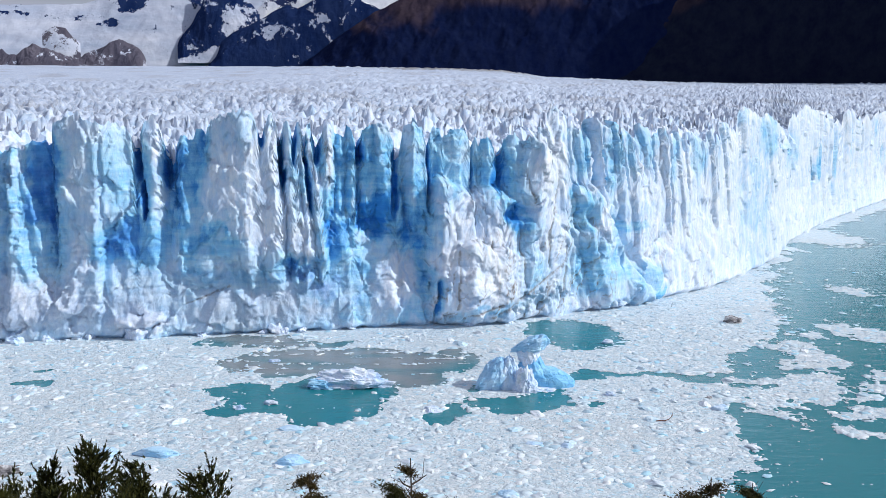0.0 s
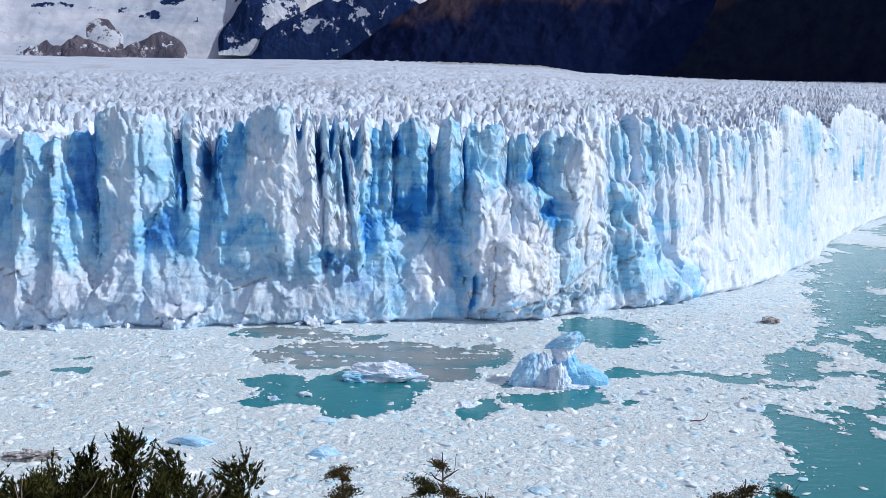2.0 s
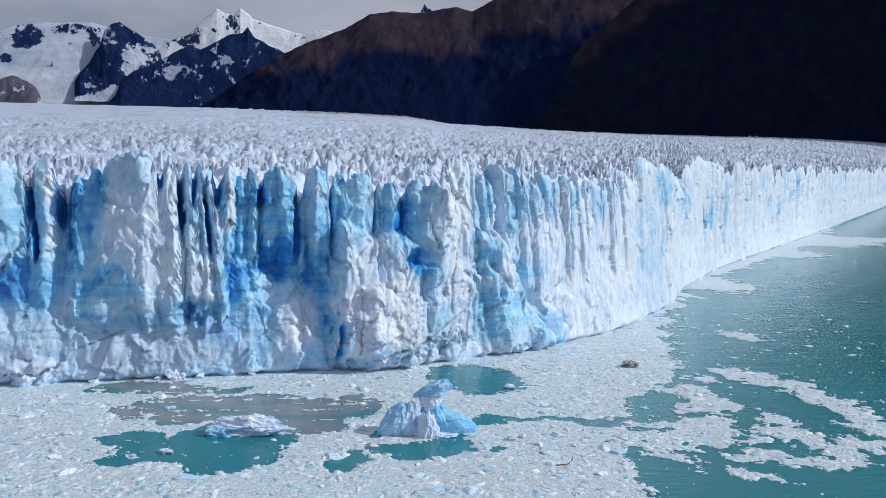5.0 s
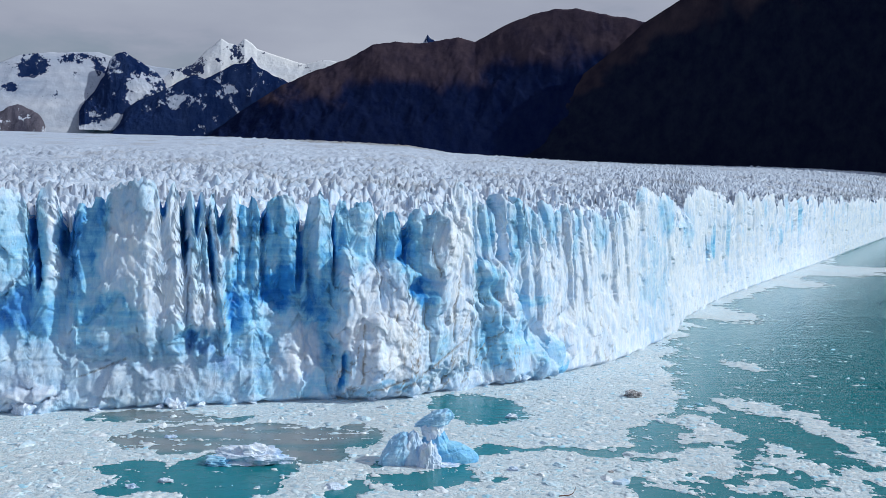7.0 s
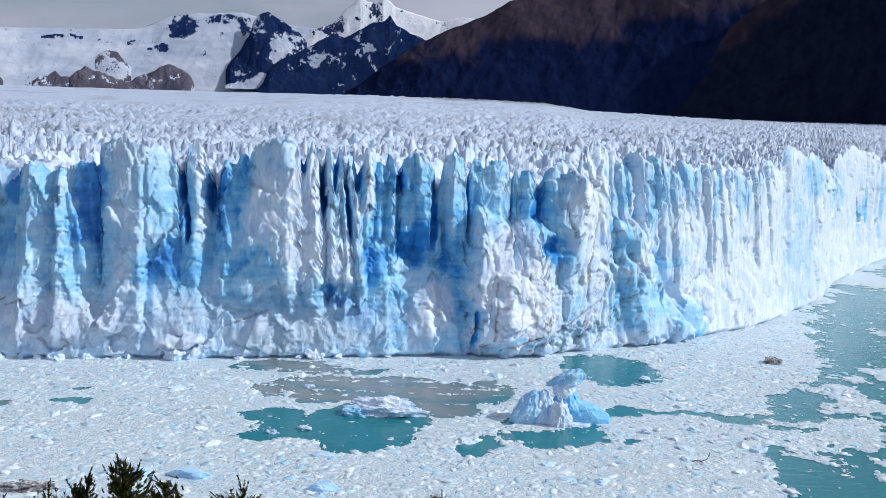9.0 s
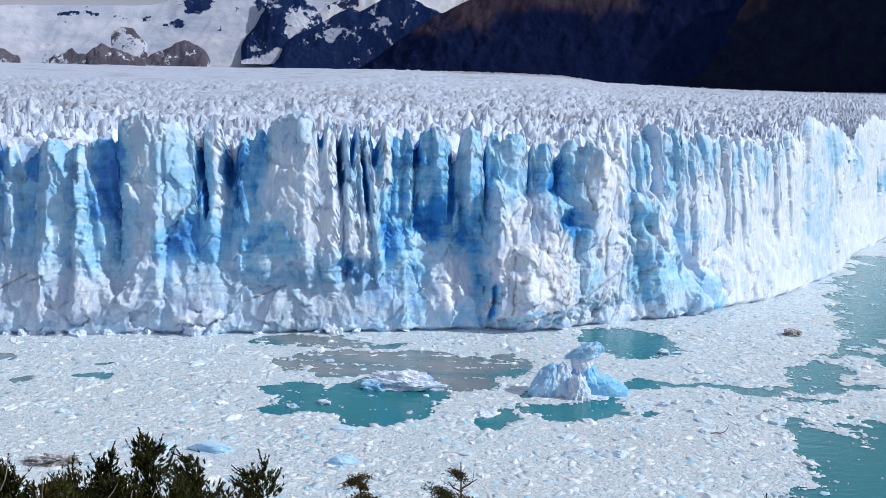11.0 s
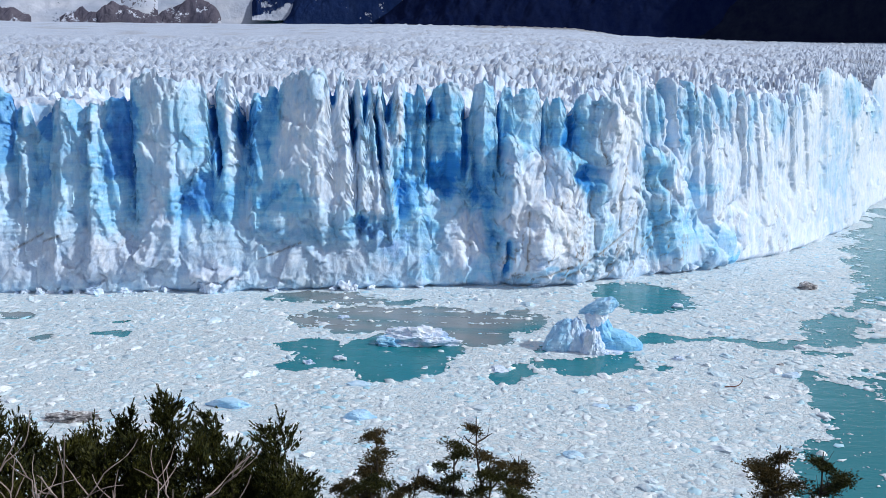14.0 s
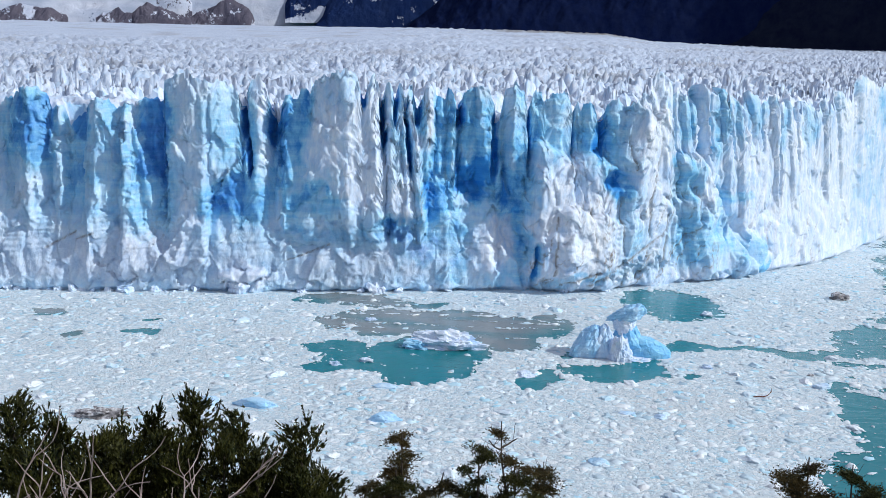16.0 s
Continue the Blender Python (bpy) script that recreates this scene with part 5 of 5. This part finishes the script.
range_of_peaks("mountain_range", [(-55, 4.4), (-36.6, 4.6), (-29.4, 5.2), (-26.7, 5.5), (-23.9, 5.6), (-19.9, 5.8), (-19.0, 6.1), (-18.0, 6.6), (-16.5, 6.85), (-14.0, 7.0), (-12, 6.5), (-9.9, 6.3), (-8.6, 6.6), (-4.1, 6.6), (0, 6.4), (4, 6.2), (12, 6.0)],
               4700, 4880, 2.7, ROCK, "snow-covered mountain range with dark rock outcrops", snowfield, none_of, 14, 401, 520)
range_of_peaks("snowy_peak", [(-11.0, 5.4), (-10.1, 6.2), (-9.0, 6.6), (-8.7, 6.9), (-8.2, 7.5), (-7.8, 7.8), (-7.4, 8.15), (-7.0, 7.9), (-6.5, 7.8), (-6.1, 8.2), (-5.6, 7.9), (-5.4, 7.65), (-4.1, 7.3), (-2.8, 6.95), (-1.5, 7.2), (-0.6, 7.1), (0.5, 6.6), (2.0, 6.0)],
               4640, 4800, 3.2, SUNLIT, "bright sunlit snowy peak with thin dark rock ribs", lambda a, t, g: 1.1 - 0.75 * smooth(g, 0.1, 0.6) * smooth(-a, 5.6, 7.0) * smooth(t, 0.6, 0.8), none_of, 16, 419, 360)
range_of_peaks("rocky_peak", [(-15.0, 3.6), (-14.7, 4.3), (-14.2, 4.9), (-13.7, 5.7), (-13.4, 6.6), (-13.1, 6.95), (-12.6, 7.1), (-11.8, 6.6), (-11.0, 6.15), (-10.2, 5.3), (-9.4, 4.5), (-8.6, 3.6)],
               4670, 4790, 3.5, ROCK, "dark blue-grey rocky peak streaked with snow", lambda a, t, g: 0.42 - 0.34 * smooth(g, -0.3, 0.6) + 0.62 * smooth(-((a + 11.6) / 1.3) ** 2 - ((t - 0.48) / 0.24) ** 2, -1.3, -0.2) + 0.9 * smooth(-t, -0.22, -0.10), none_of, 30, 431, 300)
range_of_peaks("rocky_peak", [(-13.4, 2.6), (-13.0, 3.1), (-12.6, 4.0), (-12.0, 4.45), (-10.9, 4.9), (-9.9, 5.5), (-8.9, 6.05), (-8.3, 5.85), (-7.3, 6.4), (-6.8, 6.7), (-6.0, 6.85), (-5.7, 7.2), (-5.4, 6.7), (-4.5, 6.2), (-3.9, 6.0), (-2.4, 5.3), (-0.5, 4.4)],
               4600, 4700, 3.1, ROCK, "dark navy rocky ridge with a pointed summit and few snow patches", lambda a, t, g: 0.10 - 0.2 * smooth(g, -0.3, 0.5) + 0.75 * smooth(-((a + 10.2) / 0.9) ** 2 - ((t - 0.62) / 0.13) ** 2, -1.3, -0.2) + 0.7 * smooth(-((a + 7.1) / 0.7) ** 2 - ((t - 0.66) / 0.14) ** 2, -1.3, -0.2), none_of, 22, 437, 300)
range_of_peaks("snowy_peak", [(3.6, 7.6), (4.1, 8.3), (4.4, 8.85), (4.6, 8.6), (4.9, 8.5), (5.4, 7.6)],
               4780, 4890, 7.0, ROCK, "small pointed snowy summit behind a dark ridge", lambda a, t, g: 0.6 - 0.3 * g, none_of, 8, 441, 80, 40)
for skyline in ([(-20.2, 2.7), (-19.9, 3.05), (-19.6, 3.3), (-18.7, 3.6), (-18.1, 3.95), (-17.4, 3.75), (-17.0, 3.4), (-16.7, 2.7)],
                [(-23.4, 2.7), (-23.1, 3.1), (-22.5, 3.6), (-22.1, 3.4), (-21.4, 3.2), (-20.4, 2.9), (-20.2, 2.7)], [(-25.2, 2.7), (-24.8, 3.0), (-24.0, 3.2), (-23.2, 2.7)],
                [(-31.0, 2.6), (-29.0, 3.3), (-27.6, 3.2), (-26.6, 2.7)]):
    range_of_peaks("rock_outcrop", skyline, 4215, 4300, 2.75, OUTCROP, "bare grey-brown rock outcrop in the snowfield", lambda a, t, g: 0.42 - 0.45 * g, none_of, 26, 447, 160, 50)
range_of_peaks("rock_outcrop", [(-22.0, 4.2), (-21.6, 4.5), (-21.3, 4.6), (-20.8, 4.5), (-20.6, 4.2), (-20.1, 3.7)], 4560, 4620, 3.7, OUTCROP, "narrow grey rock rib bare of snow", lambda a, t, g: 0.9 - 0.6 * smooth(t, 0.6, 0.8) - 0.25 * g, none_of, 8, 449, 120, 50)
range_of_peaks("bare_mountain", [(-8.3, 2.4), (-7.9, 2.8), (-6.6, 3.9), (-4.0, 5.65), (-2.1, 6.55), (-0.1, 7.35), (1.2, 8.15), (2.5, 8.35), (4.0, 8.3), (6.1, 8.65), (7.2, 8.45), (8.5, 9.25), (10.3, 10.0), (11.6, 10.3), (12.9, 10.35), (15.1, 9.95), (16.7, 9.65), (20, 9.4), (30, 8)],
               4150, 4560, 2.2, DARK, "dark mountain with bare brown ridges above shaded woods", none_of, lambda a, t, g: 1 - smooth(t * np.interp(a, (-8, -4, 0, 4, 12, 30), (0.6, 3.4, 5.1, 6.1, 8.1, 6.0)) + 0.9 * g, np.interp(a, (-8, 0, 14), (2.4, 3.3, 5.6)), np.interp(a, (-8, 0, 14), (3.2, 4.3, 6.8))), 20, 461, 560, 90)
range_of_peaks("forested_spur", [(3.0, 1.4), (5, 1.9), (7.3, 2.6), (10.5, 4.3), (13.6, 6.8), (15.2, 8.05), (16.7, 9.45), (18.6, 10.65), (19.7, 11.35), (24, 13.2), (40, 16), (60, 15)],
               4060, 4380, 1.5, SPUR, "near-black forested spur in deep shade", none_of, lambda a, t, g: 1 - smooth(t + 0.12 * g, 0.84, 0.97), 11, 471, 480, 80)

# ---- the near shore ----
def hillside():
    r = np.concatenate([np.linspace(0.0, 110, 110)])
    th = np.radians(np.linspace(-180, 180, 181))
    R, T = np.meshgrid(r, th, indexing="ij")
    x, y = R * np.sin(T), R * np.cos(T)
    z = EYE - 1.7 - np.clip(R - 1.5, 0, None) * (0.60 + 0.04 * np.cos(T)) + 0.8 * fbm(x / 9, y / 9, 4, 501) * smooth(R, 2, 10)
    k = Mat("heath_soil", 0.9, 0.2)
    k.colour(k.ramp(k.noise(0.6, 9), (0.3, (0.02, 0.022, 0.012)), (0.6, (0.06, 0.05, 0.03)), (0.8, (0.10, 0.085, 0.06))))
    k.bump(k.noise(2.0, 8), 0.3)
    ob = mesh_from("ground", np.stack([x, y, z], -1).reshape(-1, 3), grid_faces(*R.shape), k.m, True)
    return tagged(ob, "steep heath-covered hillside falling to the lake", "hillside", kind="structure")


hillside()


def ground_level(x, y):
    R, T = math.hypot(x, y), math.atan2(x, y)
    return EYE - 1.7 - max(R - 1.5, 0) * (0.60 + 0.04 * math.cos(T))


BARK = Mat("grey_bark", 0.85, 0.2)
BARK.colour(BARK.ramp(BARK.noise(9.0, 7, (1, 1, 0.3)), (0.3, (0.035, 0.028, 0.022)), (0.7, (0.12, 0.10, 0.085))))
BARK.bump(BARK.noise(30.0, 5, (1, 1, 0.3)), 0.02)
DEADWOOD = Mat("bleached_deadwood", 0.8, 0.2)
DEADWOOD.colour(DEADWOOD.ramp(DEADWOOD.noise(6.0, 7, (1, 1, 0.4)), (0.3, (0.19, 0.14, 0.13)), (0.7, (0.46, 0.39, 0.37))))


def leaf_material(name, dark, mid, light):
    k = Mat(name, 0.6, 0.25)
    isl = k.add("NewGeometry").outputs["Random Per Island"]
    c = k.ramp(isl, (0.0, dark), (0.55, mid), (1.0, light))
    c = k.mix(k.ramp(k.noise(0.9, 4), (0.45, 0.0), (0.7, 0.6)), c, light)
    k.colour(c)
    return k.m


FOLIAGE = leaf_material("beech_foliage", (0.007, 0.011, 0.003), (0.020, 0.028, 0.005), (0.080, 0.078, 0.012))
AUTUMN = leaf_material("turning_beech_foliage", (0.014, 0.014, 0.005), (0.042, 0.040, 0.012), (0.13, 0.085, 0.024))


def tube(bm, points, radii, sides=5):
    """A bent tapering stem through the points."""
    rings = []
    for i, (p, rad) in enumerate(zip(points, radii)):
        d = (points[min(i + 1, len(points) - 1)] - points[max(i - 1, 0)]).normalized()
        u = d.orthogonal().normalized()
        w = d.cross(u)
        rings.append([bm.verts.new(p + rad * (math.cos(2 * math.pi * k / sides) * u + math.sin(2 * math.pi * k / sides) * w)) for k in range(sides)])
    for lo, hi in zip(rings, rings[1:]):
        for k in range(sides):
            bm.faces.new((lo[k], lo[(k + 1) % sides], hi[(k + 1) % sides], hi[k]))
    bm.faces.new(rings[-1])


def bent(start, way, length, bend, r, steps=6):
    pts, p, d = [start.copy()], start.copy(), way.normalized()
    for _ in range(steps):
        d = (d + Vector((r.uniform(-bend, bend), r.uniform(-bend, bend), r.uniform(-bend, bend) + 0.25 * bend))).normalized()
        p = p + d * length / steps
        pts.append(p.copy())
    return pts


class Leaves:
    """Gathers small pointed leaf blades for one crown."""

    def __init__(self):
        self.co, self.n = [], 0

    def spray(self, p, way, r, size, blades=6, spread=0.7):
        for _ in range(blades):
            d = (way + Vector((r.uniform(-spread, spread), r.uniform(-spread, spread), r.uniform(-spread, spread) * 0.8))).normalized()
            side = d.cross(Vector((r.uniform(-1, 1), r.uniform(-1, 1), r.uniform(-1, 1)))).normalized()
            ln, wd = size * r.uniform(0.6, 1.3), size * r.uniform(0.12, 0.21)
            q = p + d * r.uniform(-0.3, 0.3) * size
            self.co += [q - side * wd, q + d * ln, q + side * wd]

    def build(self, parent, material, label=""):
        co = np.array([tuple(c) for c in self.co])
        ob = mesh_from("crown", co, np.arange(len(co)).reshape(-1, 3), material)
        ob.parent = parent
        if label:
            ob["label"] = label
        return ob


def beech(label, bearing, dist, top_deg, width, seed, material=FOLIAGE, dense=1.0, pads=0, bare=0.0, lean=0.0):
    """A small southern beech on the slope: bearing and distance of its foot, its top's angle below the eye. pads: how many flat
    leaf layers a wind-bent one carries; 0: a bushy one."""
    r = random.Random(seed)
    x, y = dist * math.sin(radians(bearing)), dist * math.cos(radians(bearing))
    foot = ground_level(x, y) - 0.7
    height = EYE + dist * math.tan(radians(top_deg + (0.8 if pads else 0))) - foot
    tree = tagged(new("beech_tree"), label, "tree", "beech trees on the slope")
    tree.location = (x, y, foot)
    trunk_pts = [Vector((0, 0, 0))]
    for i in range(1, 9):
        t = i / 8
        trunk_pts.append(Vector((lean * t * t + r.uniform(-0.12, 0.12), r.uniform(-0.1, 0.1), height * t * (0.97 if not pads else 0.945))))
    bm = bmesh.new()
    tube(bm, trunk_pts, [(0.16 if not pads else 0.09) * (1 - 0.93 * i / 8) + 0.006 for i in range(9)], 7)
    part("trunk", bm, BARK.m, tree)
    leaves = Leaves()

    def on_trunk(t):
        k = min(int(t * 8), 7)
        return trunk_pts[k].lerp(trunk_pts[k + 1], t * 8 - k)

    if pads:
        for i in range(pads):
            t = 0.99 if i == 0 else 0.50 + 0.48 * ((i + r.random()) / pads) ** 0.8
            a = r.uniform(0, 2 * math.pi)
            reach = (0.1 if i == 0 else width * (0.25 + 0.55 * (1.0 - t)) * r.uniform(0.4, 1.5) + 0.1)
            start = on_trunk(max(0.3, t - 0.04))
            pts = bent(start, Vector((math.cos(a), 0.6 * math.sin(a), r.uniform(0.15, 0.5))), reach, 0.25, r)
            bm = bmesh.new()
            tube(bm, pts, [0.026 * (1 - 0.8 * j / 6) + 0.005 for j in range(7)], 4)
            part("limb", bm, BARK.m, tree)
            for _ in range(3):                   # bare side twigs
                bm = bmesh.new()
                tw = bent(pts[r.choice((2, 3, 4))], Vector((r.uniform(-1, 1), r.uniform(-1, 1), r.uniform(0.2, 1.2))), r.uniform(0.2, 0.55), 0.4, r, 4)
                tube(bm, tw, [0.009, 0.008, 0.007, 0.005, 0.003], 3)
                part("twig", bm, BARK.m, tree)
            if r.random() < bare and i:
                continue
            c = pts[-1]
            rad = (0.20 + 0.30 * (1 - t) + r.uniform(-0.04, 0.22)) * (0.75 if i == 0 else 1.0) * (0.8 + 0.25 * width)
            slope_x = r.uniform(-0.55, 0.55)
            for _ in range(int(420 * dense * rad / 0.4)):
                u, v = r.gauss(0, 0.42) * rad, r.gauss(0, 0.40) * rad
                p = c + Vector((u, v, slope_x * u + r.gauss(0, 0.050) - 0.10 * (u * u + v * v) / rad))
                leaves.spray(p, Vector((u / rad, v / rad, 0.25)), r, 0.062, 5, 0.9)
    else:
        limbs = int(26 * (0.8 + 0.05 * height))
        for i in range(limbs):
            t = 0.26 + 0.72 * (i + r.random()) / limbs
            start = on_trunk(t)
            a = r.uniform(0, 2 * math.pi)
            reach = width * (1.0 - t) ** 0.72 * r.uniform(0.55, 1.25) + 0.2
            pts = bent(start, Vector((math.cos(a), math.sin(a), r.uniform(0.35, 0.95))), reach * 1.15, 0.20, r)
            bm = bmesh.new()
            tube(bm, pts, [0.045 * (1 - 0.85 * j / 6) * (1.3 - t) + 0.006 for j in range(7)], 4)
            part("limb", bm, BARK.m, tree)
            for j in range(int(52 * dense * (0.5 + reach))):
                u = r.uniform(0.2, 1.0) ** 0.7
                q = min(int(u * 6), 5)
                p = pts[q].lerp(pts[q + 1], u * 6 - q) + Vector((r.gauss(0, 0.17), r.gauss(0, 0.17), r.gauss(0, 0.13)))
                leaves.spray(p, (pts[q + 1] - pts[q]).normalized() * 0.8 + Vector((0, 0, 0.4)), r, 0.14, 6, 0.7)
            for j in range(3):                   # upswept feathery side shoots
                q = r.choice((3, 4, 5, 6))
                way = (pts[q] - pts[q - 1]).normalized() + Vector((r.uniform(-0.6, 0.6), r.uniform(-0.6, 0.6), r.uniform(0.2, 0.8)))
                shoot = bent(pts[q], way, r.uniform(0.35, 0.75), 0.12, r, 5)
                for k in range(16):
                    w = r.uniform(0.1, 1.0)
                    m = min(int(w * 5), 4)
                    leaves.spray(shoot[m].lerp(shoot[m + 1], w * 5 - m), way.normalized(), r, 0.125 * (1.15 - 0.6 * w), 5, 0.6)
        for j in range(int(60 * dense)):
            t = r.uniform(0.8, 1.0)
            leaves.spray(on_trunk(t * 0.999) + Vector((r.gauss(0, 0.10), r.gauss(0, 0.10), 0)), Vector((r.uniform(-0.5, 0.5), r.uniform(-0.5, 0.5), 1)), r, 0.20, 6, 0.5)
    leaves.build(tree, material)
    return tree


SHADE = "dense dark green beech tree on the slope above the lake"
beech(SHADE, -30.6, 27, -17.3, 1.9, 601, dense=1.23)
beech(SHADE, -28.4, 29, -18.6, 2.0, 602, dense=1.15)
beech(SHADE, -25.8, 28, -20.0, 2.0, 603, dense=1.23)
beech(SHADE, -23.0, 30, -18.8, 2.2, 604, dense=1.15)
beech("tall bushy dark green beech tree with a pointed top", -20.6, 29, -18.0, 2.3, 605, dense=1.31)
beech(SHADE, -17.8, 28, -19.2, 1.9, 606, dense=1.15)
beech("dark green beech tree with feathery upswept branch tips", -14.5, 28, -20.1, 1.9, 607, dense=0.98)
beech(SHADE, -13.0, 30, -22.6, 1.6, 608, dense=1.1)
beech(SHADE, -16.2, 27, -22.0, 1.8, 609, dense=0.98)
beech(SHADE, -21.8, 26, -21.5, 2.0, 610, dense=0.98)
beech(SHADE, -27.0, 25, -21.5, 2.0, 617, dense=0.98)
beech(SHADE, -19.2, 26, -21.0, 1.8, 618, dense=0.98)
beech(SHADE, -24.4, 27, -20.6, 2.3, 623, dense=1.07)
beech(SHADE, -29.6, 25, -20.4, 2.3, 624, dense=1.07)
beech(SHADE, -17.0, 26, -21.4, 2.0, 625, dense=0.98)
beech(SHADE, -14.6, 26, -22.6, 1.8, 626, dense=0.98)
beech(SHADE, -26.6, 28, -20.2, 2.4, 631, dense=0.98)
beech(SHADE, -24.8, 29, -19.6, 2.2, 632, dense=0.98)
beech(SHADE, -22.3, 27, -20.0, 2.1, 633, dense=0.98)
beech("thin wind-bent beech tree with olive leaf pads", -7.9, 24, -20.7, 1.0, 611, AUTUMN, 1.0, 13, 0.0)
beech("low olive-brown beech bush beside a thin tree", -10.4, 25, -23.6, 1.5, 612, AUTUMN, 1.0, 10)
beech("low dark beech bush between thin trees", -8.6, 23, -23.0, 1.3, 619, FOLIAGE, 1.0, 11)
beech("dark leafy beech tree between bare twigs", -3.4, 23, -21.7, 1.0, 613, FOLIAGE, 1.0, 10)
beech("small olive beech tree with flat leaf pads", -5.6, 23, -23.0, 1.0, 620, AUTUMN, 1.0, 9)
beech("half-dead beech tree with bare twigs and a leafy tip", -1.5, 23, -19.9, 1.2, 614, AUTUMN, 1.0, 13, 0.55, -0.25)
beech("olive and orange beech tree beside a half-dead one", 0.5, 24, -22.2, 1.3, 615, AUTUMN, 1.0, 13)
beech("dark low beech tree beside an orange one", -1.0, 22.5, -22.9, 1.3, 621, FOLIAGE, 1.0, 12)
beech("spreading olive-green beech tree with flat layered branches", 16.4, 22, -20.3, 1.3, 616, AUTUMN, 1.0, 11, 0.0, -0.2)
beech("spreading dark beech tree with flat layered branches", 17.8, 22.5, -20.3, 1.4, 622, FOLIAGE, 1.0, 12, 0.0, 0.3)


def dead_shrub(label, bearing, dist, top_deg, spread, seed, stems=7):
    """A leafless bleached shrub of forking stems."""
    r = random.Random(seed)
    x, y = dist * math.sin(radians(bearing)), dist * math.cos(radians(bearing))
    foot = ground_level(x, y) - 0.4
    height = EYE + dist * math.tan(radians(top_deg)) - foot
    shrub = tagged(new("dead_shrub"), label, "shrub")
    shrub.location = (x, y, foot)

    def grow(bm, p, d, length, rad, depth):
        pts = bent(p, d, length, 0.30, r, 5)
        tube(bm, pts, [rad * (1 - 0.1 * j) for j in range(6)], 5)
        if depth:
            for _ in range(r.choice((2, 3))):
                k = r.choice((3, 4, 5))
                grow(bm, pts[k], (pts[k] - pts[k - 1]).normalized() + Vector((r.uniform(-1.0, 1.1), r.uniform(-0.6, 0.6), r.uniform(-0.3, 0.3))), length * r.uniform(0.5, 0.75), rad * 0.58, depth - 1)

    for _ in range(stems):
        bm = bmesh.new()
        grow(bm, Vector((r.uniform(-0.2, 0.2), r.uniform(-0.2, 0.2), 0)), Vector((r.uniform(-0.5, 1.0) * spread, r.uniform(-0.3, 0.3), 1)), height * 0.48, 0.065, 3)
        part("stem", bm, DEADWOOD.m, shrub)
    return shrub


dead_shrub("leafless bleached shrub before dark beech trees", -26.2, 17, -19.6, 0.9, 707, 9)
dead_shrub("leafless bleached shrub with sprawling grey twigs", -29.6, 17, -20.6, 0.9, 703, 4)

# a reddish branch adrift on the brash ice
wood = bmesh.new()
tube(wood, [Vector(p) for p in ((-1.9, 0, 0), (-0.9, 0.1, 0.1), (0.1, 0.0, 0.1), (1.0, 0.4, 0.3), (1.7, 0.9, 0.9), (1.8, 1.1, 1.6))], [0.11, 0.13, 0.12, 0.10, 0.07, 0.03], 7)
tube(wood, [Vector(p) for p in ((1.0, 0.4, 0.3), (1.3, 0.2, 0.8), (1.4, 0.2, 1.4))], [0.08, 0.05, 0.02], 6)
DRIFT = Mat("wet_driftwood", 0.7, 0.3)
DRIFT.colour(DRIFT.ramp(DRIFT.noise(4.0, 6), (0.3, (0.10, 0.035, 0.025)), (0.7, (0.20, 0.09, 0.06))))
drift = bpy.data.meshes.new("driftwood_branch")
wood.to_mesh(drift)
wood.free()
drift.materials.append(DRIFT.m)
driftwood = tagged(new("driftwood_branch", drift), "reddish bare driftwood branch lying on brash ice", "driftwood")
driftwood.location = (45.6, 192.8, 0.35)
